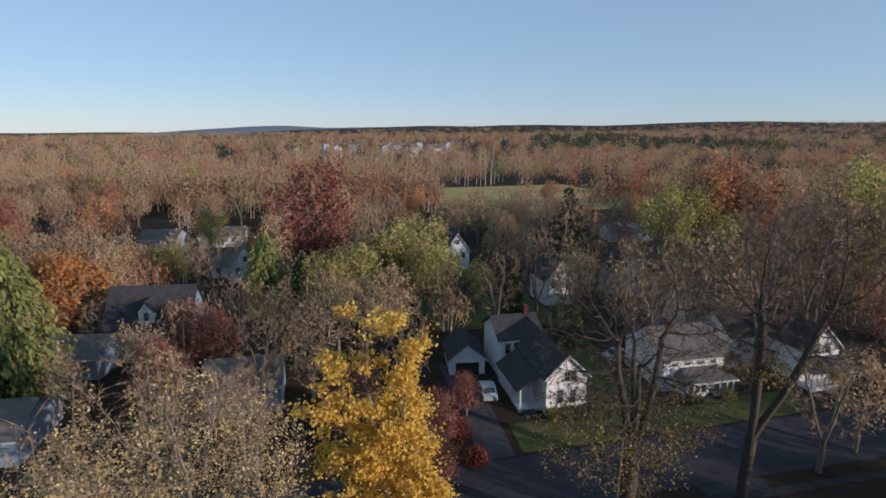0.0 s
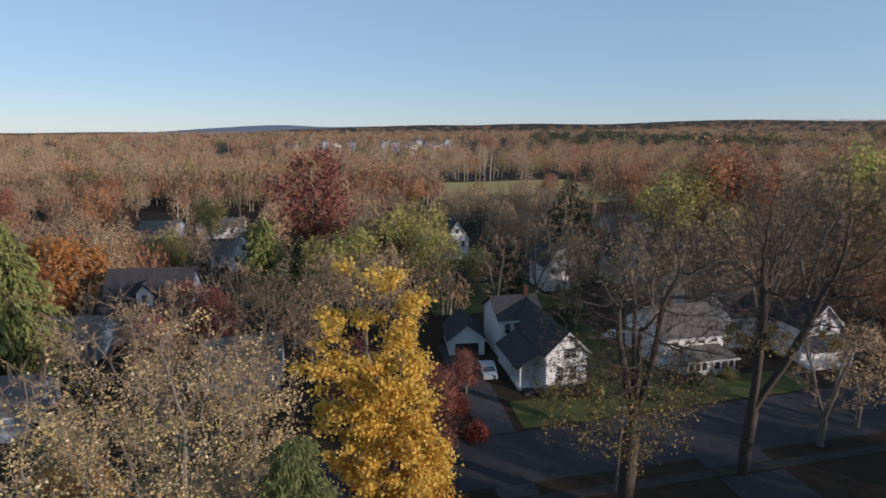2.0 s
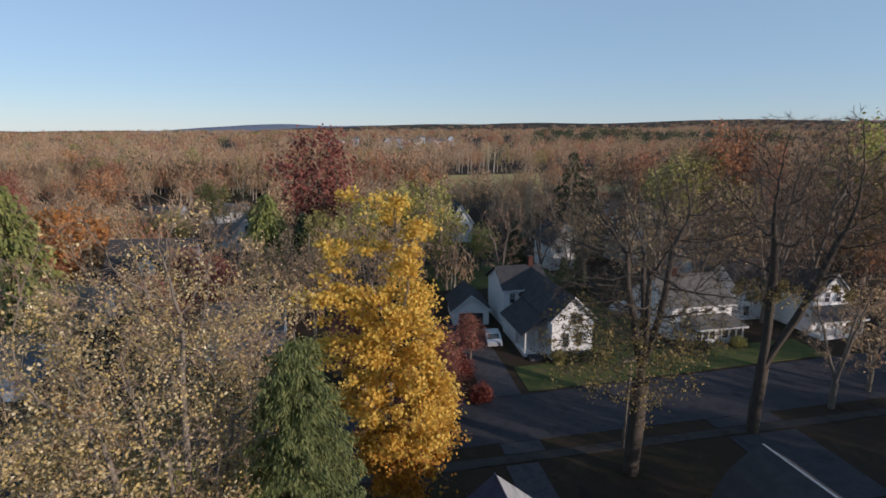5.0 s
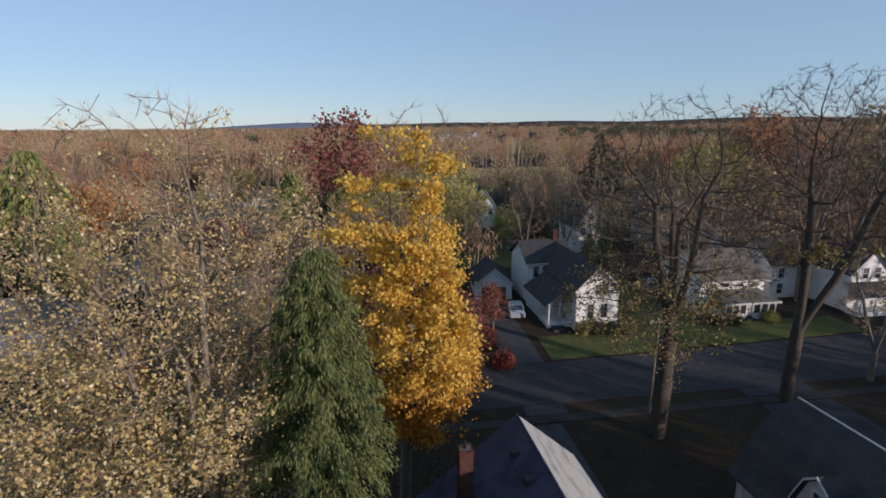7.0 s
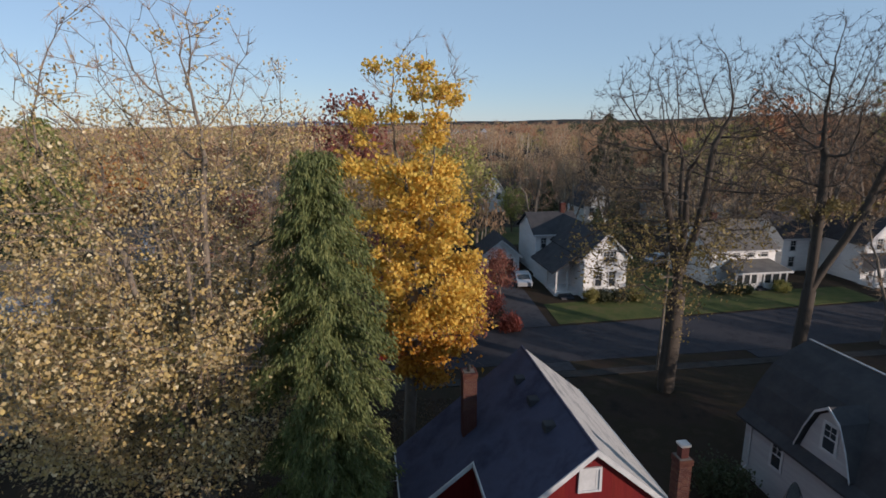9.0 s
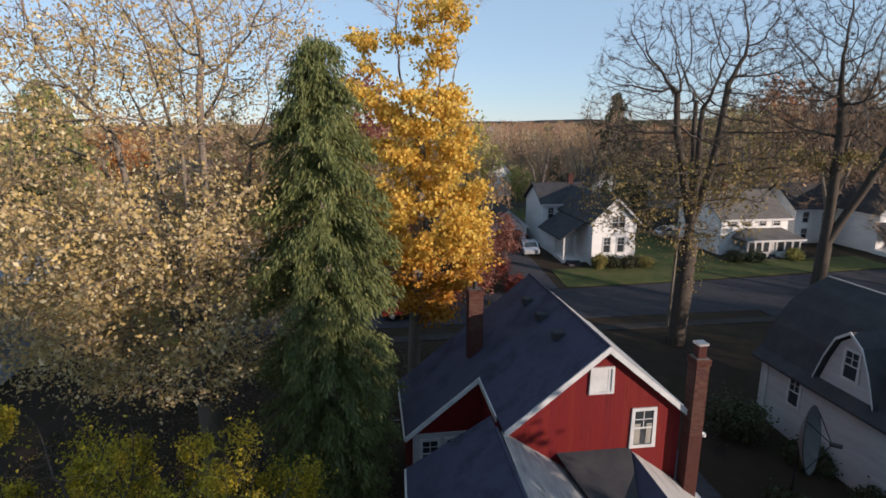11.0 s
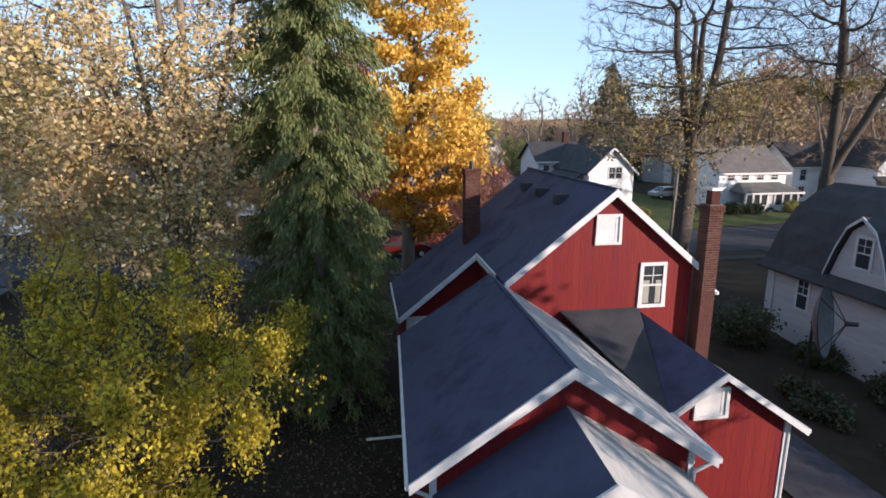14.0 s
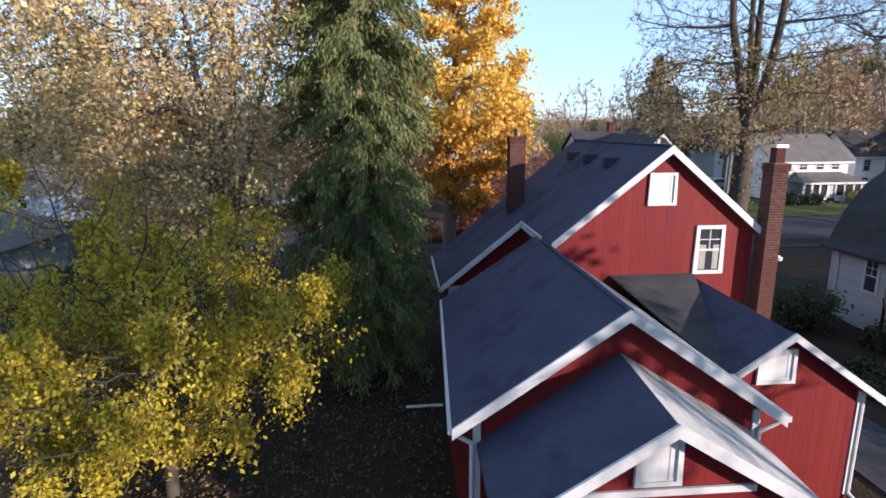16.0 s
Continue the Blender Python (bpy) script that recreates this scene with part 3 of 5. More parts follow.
def simple_house(m, w, d, eave, ridge, siding, roof, label, windows=(), along="v", name="house", base=-1.2, overhang=0.35, porch=None):
    """A gabled house: m at its front middle; w along the front, d deep; along='v' shows its gable, 'u' its eaves."""
    h = thing(name, m, label, "house")
    if along == "v":
        s = (ridge - eave) / (w / 2)
        for v0, v1 in ((0, 0.2), (d - 0.2, d)):
            part("wall", gable_wall(-w / 2, w / 2, base, eave - 0.12, eave - 0.12, (0, ridge - 0.12), v0, v1), siding, h)
        for u in (-w / 2, w / 2 - 0.2):
            part("wall", boxes((u, u + 0.2, 0.2, d - 0.2, base, eave - 0.12)), siding, h)
        o = overhang
        for sg in (-1, 1):
            part("roof", slab([(0, -o, ridge), (sg * (w / 2 + o), -o, eave - s * o), (sg * (w / 2 + o), d + o, eave - s * o), (0, d + o, ridge)], 0.12), roof, h)
            part("rake_board", rake((0, -o, ridge), (sg * (w / 2 + o), -o, eave - s * o), 0.22), M_trim, h)
    else:
        s = (ridge - eave) / (d / 2)
        o = overhang
        for u0 in (-w / 2, w / 2 - 0.2):
            bm = bmesh.new()
            prism(bm, [(u0, 0, base), (u0, d, base), (u0, d, eave - 0.12), (u0, d / 2, ridge - 0.12), (u0, 0, eave - 0.12)], (0.2, 0, 0))
            part("wall", bm, siding, h)
        for v in (0, d - 0.2):
            part("wall", boxes((-w / 2 + 0.2, w / 2 - 0.2, v, v + 0.2, base, eave - 0.12)), siding, h)
        for a, b in ((-o, d / 2), (d + o, d / 2)):
            za = eave - s * o
            part("roof", slab([(-w / 2 - o, a, za), (w / 2 + o, a, za), (w / 2 + o, b, ridge), (-w / 2 - o, b, ridge)], 0.12), roof, h)
        part("fascia", boxes((-w / 2 - o, w / 2 + o, -o - 0.05, -o - 0.002, eave - s * o - 0.2, eave - s * o + 0.01)), M_trim, h, "white fascia")
    for wd in windows:
        u, z, ww, hh = wd[:4]
        window(h, (u, -0.0, z), ww, hh, shutters=len(wd) > 4 and wd[4])
    if porch:
        u0, u1, deep, z0, z1, z2 = porch      # floor, eave and top of the porch roof
        part("porch_floor", boxes((u0, u1, -deep, -0.01, base, z0)), siding, h)
        part("porch_roof", slab([(u0 - 0.3, -deep - 0.3, z1), (u1 + 0.3, -deep - 0.3, z1), (u1 + 0.3, 0, z2), (u0 - 0.3, 0, z2)], 0.12), roof, h)
        part("fascia", boxes((u0 - 0.3, u1 + 0.3, -deep - 0.35, -deep - 0.302, z1 - 0.2, z1 + 0.01)), M_trim, h, "white fascia")
        n = max(2, round((u1 - u0) / 1.7))
        for i in range(n + 1):
            u = u0 + 0.09 + (u1 - u0 - 0.18) * i / n
            part("post", boxes((u - 0.08, u + 0.08, -deep, -deep + 0.16, z0, z1 - 0.1)), M_trim, h, "white porch post")
    return h


def gv(u, v):
    return land(*place(u, v))


def street_houses():
    # white house with a lit front gable
    g = gv(17, 37)
    h = simple_house(grid(17.3, 36.7, 0), 4.7, 12.5, 6.4, 8.66, M_siding, M_roof_dark, "white two-storey house with a sunlit front gable", base=g - 0.6,
                     windows=[(-0.75, 3.75, 0.7, 1.5), (0.75, 3.75, 0.7, 1.5), (0, 6.1, 0.6, 1.1), (0.75, 6.1, 0.6, 1.1)])
    part("porch_roof", slab([(-5.3, 1.2, 4.2), (-2.3, 1.2, 6.2), (-2.3, 9.0, 6.2), (-5.3, 9.0, 4.2)], 0.12), M_roof_dark, h, "dark shingle lean-to roof")
    part("wall", boxes((-4.9, -4.7, 4.0, 9.0, g - 0.6, 4.35)), M_siding, h)
    part("wall", boxes((-4.9, -2.35, 4.0, 4.2, g - 0.6, 4.4)), M_siding, h)
    for u in (-4.9, -3.7):
        part("post", boxes((u, u + 0.16, 1.3, 1.46, g, 4.35)), M_trim, h, "white porch post")
    part("porch_floor", boxes((-5.0, -2.36, 1.2, 4.0, g - 0.5, g + 0.45)), M_siding, h)
    part("step", boxes((-4.6, -3.2, 0.6, 1.19, g - 0.5, g + 0.25), (-4.6, -3.2, 0.1, 0.6, g - 0.5, g + 0.1)), M_concrete, h, "concrete porch steps")
    rear = simple_house(grid(15.6, 46.5, 0), 5.6, 7, 6.9, 8.9, M_siding, M_roof_dark, "white rear wing with a dark roof", base=g - 0.8, along="u", name="house",
                        windows=[(-1.8, 5.6, 0.6, 1.2)])
    chimney(rear, 1.4, 2.0, 3.2, 3.8, 8.2, 10.0, 20)
    # grey-roofed house with a glazed porch
    g = gv(34, 38)
    h = simple_house(grid(34.6, 38.8, 0), 8.0, 8.5, 5.95, 8.5, M_siding, M_roof_brown, "white house with a brown-grey roof and a glazed porch", along="u", base=g - 0.8,
                     windows=[(-2.6, 5.25, 0.8, 0.6), (-0.9, 5.25, 0.8, 0.6), (0.9, 5.25, 0.8, 0.6), (2.6, 5.25, 0.8, 0.6)])
    # porch with a hipped roof: front slope and two ends
    e, r = 3.85, 4.7
    for pts in ([(-2.7, -2.7, e), (4.2, -2.7, e), (3.2, -0.05, r), (-1.7, -0.05, r)], [(-2.7, -2.7, e), (-1.7, -0.05, r), (-2.7, -0.05, e)], [(4.2, -2.7, e), (4.2, -0.05, e), (3.2, -0.05, r)]):
        part("porch_roof", slab(pts, 0.1), M_roof_brown, h)
    part("fascia", boxes((-2.7, 4.2, -2.76, -2.702, e - 0.19, e + 0.01)), M_trim, h, "white fascia")
    part("porch_wall", boxes((-2.4, 0.2, -2.35, -0.02, g - 0.6, 2.5), (1.1, 3.9, -2.35, -0.02, g - 0.6, 2.5)), M_siding, h, "white porch parapet")
    part("porch_floor", boxes((0.21, 1.09, -2.3, -0.02, g - 0.6, g + 0.4)), M_concrete, h)
    for u in (-2.3, -1.45, -0.6, 0.25, 1.05, 2.0, 2.95, 3.8):
        part("post", boxes((u - 0.1, u + 0.1, -2.35, -2.17, g + 0.4 if u in (0.25, 1.05) else 2.5, 3.75)), M_trim, h)
    for u in (-2.3, -1.45, -0.6, 1.05, 2.0, 2.95):
        part("pane", boxes((u + 0.11, u + (0.74 if u < 0 else 0.84), -2.28, -2.25, 2.51, 3.7)), M_glass, h)
    part("door", boxes((0.36, 0.94, -2.26, -2.2, g + 0.42, 3.6), bevel=0.01), M_siding_dim, h, "pale porch door")
    part("step", boxes((0.1, 1.2, -2.9, -2.36, g - 0.4, g + 0.2)), M_concrete, h, "concrete porch step")
    chimney(h, -1.6, -1.0, 3.9, 4.5, 7.9, 9.5, 20)
    # two-storey house behind it
    g = gv(48, 52)
    simple_house(grid(48.5, 52, 0), 10.5, 8, 6.8, 9.2, M_siding, M_roof_brown, "white two-storey house with black shutters", along="u", base=g - 0.8,
                 windows=[(-3.2, 5.3, 0.8, 1.3, True), (0.2, 5.3, 0.8, 1.3, True), (3.4, 5.3, 0.8, 1.3, True), (-3.2, 3.0, 0.8, 1.3, True), (3.4, 3.0, 0.8, 1.3, True)])
    # gable house with a porch, further along the street
    g = gv(51, 37)
    h = simple_house(grid(50.8, 37.0, 0), 5.2, 11, 6.6, 9.2, M_siding, M_roof_dark, "white house with a sunlit gable and front porch", base=g - 0.8,
                     windows=[(-0.8, 6.3, 0.7, 1.2), (0.8, 6.3, 0.7, 1.2)], porch=(-2.9, 2.9, 2.0, g + 0.5, 4.1, 5.3))
    simple_house(grid(45.8, 43.0, 0), 5.5, 7.0, 6.2, 8.8, M_siding, M_roof_dark, "white side wing with a dark roof", along="u", base=g - 0.8,
                 windows=[(-1.4, 5.0, 0.7, 1.2), (1.2, 5.0, 0.7, 1.2), (-1.4, 3.0, 0.7, 1.2)])
    # garage at the end of the drive
    x, y = 3.1, 64.8
    g = land(x, y)
    h = simple_house(pose(x, y, 0, 0, 0, 6), 4.5, 6.5, 4.0, 5.8, M_siding, M_roof_dark, "small white garage with an open dark doorway", base=g - 0.5, name="garage")
    # Near-black sheet on the wall, painted for the shade inside the doorway.
    part("garage_door", boxes((-1.5, 1.5, -0.03, -0.004, g, 3.4)), M_dark, h, "dark sheet for the shaded inside of an open garage")
    # houses further off
    for x, y, w, d, e, r, turn, wall, roof, al, lab in (
            (3.4, 124, 5.6, 9, 4.9, 8.9, 8, M_siding, M_roof_dark, "v", "white house with a steep gable in the woods"),
            (-42.5, 114, 6.5, 8, 3.9, 7.4, 20, M_siding, M_roof_brown, "v", "white gabled house among trees"),
            (-48.5, 118, 6, 6, 3.0, 5.2, 20, M_siding, M_roof_brown, "u", "white low wing of a house among trees"),
            (-40.0, 69.5, 11, 8, 4.4, 9.4, 6, M_bluesiding, M_roof_dark, "u", "blue-grey house with a dormer in the shade"),
            (-46.5, 63, 7, 7, 3.0, 4.8, 4, M_bluesiding, M_roof_brown, "u", "low grey house behind the trees"),
            (-45, 46, 9, 8, 3.0, 5.2, 8, M_bluesiding, M_roof_brown, "u", "blue-grey house with a brown roof"),
            (-32.0, 21.5, 8, 9, 3.0, 5.0, 10, M_bluesiding, M_roof_brown, "v", "pale blue-grey house behind the yellow-leaved tree"),
            # A white house; grey-blue siding puts the shade it lies in into colour.
            (-22, 55, 8, 7, 3.2, 5.4, 12, M_bluesiding, M_roof_brown, "u", "white house behind the spruce"),
            (21.5, 96, 5.5, 8, 5.0, 8.6, 12, M_siding, M_roof_dark, "v", "white gabled house half hidden by trees"),
            (36.5, 102, 5, 8, 5.2, 8.2, 12, M_siding, M_roof_dark, "v", "narrow white house half hidden by trees"),
            (56, 158, 14, 8, 3.2, 5.0, 5, M_siding, M_roof_brown, "u", "long low house among trees"),
            (-62, 150, 12, 8, 3.2, 5.2, 14, M_siding, M_roof_brown, "u", "low white house among trees"),
            (-78, 146, 10, 8, 3.2, 5.2, 4, M_bluesiding, M_roof_brown, "u", "grey house among trees"),
            (86, 84, 9, 8, 3.4, 6.0, 12, M_bluesiding, M_roof_dark, "u", "dark grey-blue house in the shade"),
            (92, 112, 9, 8, 3.4, 6.0, 12, M_siding, M_roof_dark, "u", "white house in the shade of trees")):
        g = land(x, y)
        hh = simple_house(pose(x, y, g, 0, 0, turn), w, d, e, r, wall, roof, lab, along=al, base=-1.0,
                          windows=[(-w / 4, e - 1.2, 0.8, 1.2), (w / 4, e - 1.2, 0.8, 1.2)] + ([(0, r - 2.2, 0.7, 1.0)] if al == "v" and r - e > 3 else []))
        if lab.startswith("blue-grey house with a dormer"):
            part("dormer", gable_wall(-1.0, 1.0, 4.8, 6.6, 6.6, (0, 7.9), 0.5, 4.0), M_siding, hh, "pale dormer with a window")
            window(hh, (0, 0.48, 5.9), 0.6, 1.1)
            for sg in (-1, 1):
                part("dormer_roof", slab([(0, 0.2, 8.1), (sg * 1.3, 0.2, 6.5), (sg * 1.3, 4.0, 6.5), (0, 4.0, 8.1)], 0.1), M_roof_dark, hh)


street_houses()


def gambrel_house():
    """White house whose long side, with its dormer, faces the red house."""
    g = 0.55
    h = thing("house", grid(0, 0, 0), "white house with a dark gambrel roof and a dormer", "house")
    u0, u1, v0, v1 = 13.25, 20.4, -4.0, 9.4
    mid = (u0 + u1) / 2
    # The white walls use the dimmed siding, their shade as colour.
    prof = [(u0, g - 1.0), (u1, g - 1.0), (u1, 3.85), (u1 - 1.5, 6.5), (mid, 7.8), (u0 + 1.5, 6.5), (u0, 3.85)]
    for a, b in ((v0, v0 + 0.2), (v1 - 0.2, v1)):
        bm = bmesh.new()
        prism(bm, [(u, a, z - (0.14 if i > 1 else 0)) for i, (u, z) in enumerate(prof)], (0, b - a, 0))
        part("wall", bm, M_siding_dim, h)
    part("wall", boxes((u0, u0 + 0.2, v0 + 0.2, v1 - 0.2, g - 1.0, 3.85)), M_siding_dim, h, "white siding wall in the shade")
    part("wall", boxes((u1 - 0.2, u1, v0 + 0.2, v1 - 0.2, g - 1.0, 3.85)), M_siding_dim, h)
    o = 0.4
    e = (u0 - 0.4, 3.62)
    for pts in ((e, (u0 + 0.1, 4.02)), ((u0 + 0.1, 4.02), (u0 + 0.7, 5.4)), ((u0 + 0.7, 5.4), (u0 + 1.5, 6.55)), ((u0 + 1.5, 6.55), (u0 + 2.5, 7.3)), ((u0 + 2.5, 7.3), (mid, 7.8)), ((mid, 7.8), (u1 - 1.5, 6.5)), ((u1 - 1.5, 6.5), (u1 + 0.3, 3.5))):
        (a, za), (b, zb) = pts
        part("roof", slab([(a, v0 - o, za), (b, v0 - o, zb), (b, v1 + o, zb), (a, v1 + o, za)], 0.12), M_roof_dark, h, "dark shingle gambrel roof slope")
    part("ridge_cap", boxes((mid - 0.08, mid + 0.08, v0 - o, v1 + o, 7.78, 7.83)), M_metal, h, "grey metal ridge strip")
    # dormer
    d0, d1 = 2.9, 5.85
    dm = (d0 + d1) / 2
    shape = [(d0, 4.0), (d1, 4.0), (d1 - 0.4, 5.2), (d1 - 0.85, 6.2), (dm, 6.68), (d0 + 0.85, 6.2), (d0 + 0.4, 5.2)]
    bm = bmesh.new()
    prism(bm, [(u0 + 0.12, v, z) for v, z in shape], (2.6, 0, 0))
    part("dormer", bm, M_siding_dim, h, "white dormer with a gambrel top")
    outline = [(d0 - 0.12, 4.02), (d0 + 0.3, 5.25), (d0 + 0.78, 6.28), (dm, 6.8), (d1 - 0.78, 6.28), (d1 - 0.3, 5.25), (d1 + 0.12, 4.02)]
    for a, b in zip(outline, outline[1:]):
        bm = bmesh.new()
        prism(bm, [(u0 - 0.1, a[0], a[1]), (u0 - 0.1, b[0], b[1]), (u0 + 3.2, b[0], b[1]), (u0 + 3.2, a[0], a[1])], (0, 0, 0.1))
        part("dormer_roof", bm, M_roof_dark, h)
        bm = bmesh.new()
        prism(bm, [(u0 - 0.16, a[0], a[1] - 0.02), (u0 - 0.16, b[0], b[1] - 0.02), (u0 - 0.16, b[0], b[1] + 0.12), (u0 - 0.16, a[0], a[1] + 0.12)], (0.05, 0, 0))
        part("trim", bm, M_trim, h)
    window(h, (u0 + 0.1, dm - 0.1, 5.35), 0.66, 1.25, -90)
    window(h, (u0 - 0.005, 7.0, 2.72), 0.62, 1.4, -90)
    window(h, (u0 - 0.005, 0.2, 2.72), 0.75, 1.4, -90)
    part("downspout", tubes(((u0 - 0.06, 8.9, 3.6), (u0 - 0.06, 8.9, 0.9), 0.05), ((u0 - 0.06, 8.9, 0.9), (u0 - 0.9, 8.6, 0.75), 0.05)), M_trim, h, "white downspout")


gambrel_house()


# ---- trees ----
class Sticks:
    """Tapered sticks, gathered into one mesh."""

    def __init__(self):
        self.rows = []

    def add(self, p, q, r0, r1):
        self.rows.append((*p, *q, r0, r1))

    def mesh(self, name, mat, thin=0.02):
        a = np.array(self.rows)
        a[:, 6:] = np.maximum(a[:, 6:], 0.012)
        me_v, me_f = [], []
        base = 0
        for sides, pick in ((7, a[:, 6] > 0.12), (5, (a[:, 6] <= 0.12) & (a[:, 6] > thin)), (3, a[:, 6] <= thin)):
            s = a[pick]
            if not len(s):
                continue
            p, q = s[:, :3], s[:, 3:6]
            d = q - p
            d /= np.linalg.norm(d, axis=1)[:, None] + 1e-9
            ref = np.where(np.abs(d[:, 2:3]) < 0.9, np.array([[0, 0, 1.0]]), np.array([[1.0, 0, 0]]))
            x = np.cross(d, ref)
            x /= np.linalg.norm(x, axis=1)[:, None] + 1e-9
            y = np.cross(d, x)
            ang = np.arange(sides) * 2 * np.pi / sides
            ring = x[:, None] * np.cos(ang)[:, None] + y[:, None] * np.sin(ang)[:, None]
            v = np.concatenate([p[:, None] + ring * s[:, 6, None, None], q[:, None] + ring * s[:, 7, None, None]], 1)
            n = len(s)
            i = np.arange(sides)
            j = (i + 1) % sides
            f = np.stack([i, j, j + sides, i + sides], 1)[None] + (np.arange(n) * 2 * sides)[:, None, None] + base
            me_v.append(v.reshape(-1, 3))
            me_f.append(f.reshape(-1, 4))
            base += n * 2 * sides
        return quick_mesh(name, np.concatenate(me_v), np.concatenate(me_f), mat, True)


def quick_mesh(name, v, f, mat, smooth_shade=False):
    me = bpy.data.meshes.new(name)
    k = f.shape[1]
    me.vertices.add(len(v))
    me.vertices.foreach_set("co", np.asarray(v, np.float32).ravel())
    me.loops.add(f.size)
    me.loops.foreach_set("vertex_index", np.asarray(f, np.int32).ravel())
    me.polygons.add(len(f))
    me.polygons.foreach_set("loop_start", np.arange(0, f.size, k, dtype=np.int32))
    me.materials.append(mat)
    me.update(calc_edges=True)
    if smooth_shade:
        me.shade_smooth()
    return me


def leaves(name, centers, size, mat, rng, droop=0.0, narrow=0.55, spread=0.0):
    """Small bent leaves, one for each centre."""
    c = np.asarray(centers, float)
    n = len(c)
    if spread:
        c = c + rng.normal(0, spread, (n, 3))
    a = rng.normal(0, 1, (n, 3))
    a[:, 2] -= droop
    a /= np.linalg.norm(a, axis=1)[:, None]
    b = np.cross(a, rng.normal(0, 1, (n, 3)))
    b /= np.linalg.norm(b, axis=1)[:, None] + 1e-9
    nrm = np.cross(a, b)
    s = (size * rng.uniform(0.65, 1.35, n))[:, None]
    tip, tail = c + a * s * 0.5, c - a * s * 0.5
    l, r = c + b * s * narrow * 0.5 + nrm * s * 0.12, c - b * s * narrow * 0.5 + nrm * s * 0.12
    v = np.stack([tail, r, tip, l], 1).reshape(-1, 3)
    f = np.arange(n * 4).reshape(n, 4)
    return quick_mesh(name, v, f, mat)


def tree_thing(name, at, label, trunk_mesh, crown_meshes, category="tree", group="", turn=0.0, size=1.0):
    t = new(name)
    t.matrix_world = pose(*at, 0, 0, turn) @ Matrix.Scale(size, 4)
    tagged(t, label, category, group)
    o = new("trunk", trunk_mesh)
    o.parent = t
    for me in crown_meshes:
        c = new(me.name.split(".")[0], me)
        c.parent = t
    return t


def on(x, y, sink=0.1):
    return (x, y, land(x, y) - sink)


def clumped(rng, tips, clumps, count, sigma, flat=1.0):
    """Leaf places in uneven clumps about some of the limbs' ends."""
    c = tips[rng.choice(len(tips), min(clumps, len(tips)), replace=False)]
    weight = rng.uniform(0.2, 1.0, len(c)) ** 1.5
    k = rng.choice(len(c), count, p=weight / weight.sum())
    return c[k] + rng.normal(0, 1, (count, 3)) * sigma * np.array([1, 1, flat]) * rng.uniform(0.5, 1.2, len(c))[k][:, None]


def grow(rng, marks, stems, trunk_r, step=0.55, kill=0.9, tip=0.011, rise=0.12):
    """Limbs that grow from the stems (the first is the trunk, the rest start at its top) towards the marks of a crown, thick where many of them meet."""
    nodes, parent = [], []
    for k, line in enumerate(stems):
        last = -1 if k == 0 else len(stems[0]) - 1
        for p in line:
            nodes.append(np.array(p, float))
            parent.append(last)
            last = len(nodes) - 1
    kids = [0] * len(nodes)
    pos = np.array(nodes)
    d2 = ((marks[:, None] - pos[None]) ** 2).sum(2)
    near, dist = d2.argmin(1), d2.min(1)
    for _ in range(90):
        if not len(marks):
            break
        pull = {}
        v = marks - pos[near]
        v /= np.linalg.norm(v, axis=1)[:, None] + 1e-9
        for i, w in zip(near, v):
            pull[i] = pull.get(i, 0) + w
        fresh, back = [], []
        for i, w in pull.items():
            if kids[i] > 2:
                continue
            w = w / (np.linalg.norm(w) + 1e-9) + rng.normal(0, 0.14, 3) + np.array([0, 0, rise])
            fresh.append(pos[i] + w / np.linalg.norm(w) * step * rng.uniform(0.8, 1.15))
            back.append(i)
            kids[i] += 1
        if not fresh:
            break
        fresh = np.array(fresh)
        base = len(pos)
        pos = np.concatenate([pos, fresh])
        parent += back
        kids += [0] * len(fresh)
        d2 = ((marks[:, None] - fresh[None]) ** 2).sum(2)
        k, m = d2.argmin(1), d2.min(1)
        better = m < dist
        near, dist = np.where(better, k + base, near), np.where(better, m, dist)
        keep = dist > kill * kill
        marks, near, dist = marks[keep], near[keep], dist[keep]
    n = len(pos)
    load = np.zeros(n)
    for i in range(n - 1, -1, -1):
        load[i] = max(load[i], 1)
        if parent[i] >= 0:
            load[parent[i]] += load[i]
    power = math.log(trunk_r / tip) / math.log(load[0])
    rad = tip * load ** power
    st = Sticks()
    for i in range(n):
        q = parent[i]
        if q >= 0:
            st.add(pos[q], pos[i], min(rad[q], rad[i] * 1.25), rad[i])
    fine = rad < tip * 4.5
    out = pos - pos[np.maximum(parent, 0)]
    out /= np.linalg.norm(out, axis=1)[:, None] + 1e-9
    return st, pos[fine], out[fine]


def egg(rng, n, mid, radius, low, high, hollow=0.3):
    """Marks inside an egg: low below and high above its middle."""
    d = rng.normal(0, 1, (n, 3))
    d /= np.linalg.norm(d, axis=1)[:, None]
    d *= np.maximum(rng.random((n, 1)) ** (1 / 3), hollow)
    h = np.where(d[:, 2:] > 0, high, low)
    return d * np.concatenate([np.full((n, 1), radius), np.full((n, 1), radius), h], 1) + np.array(mid)


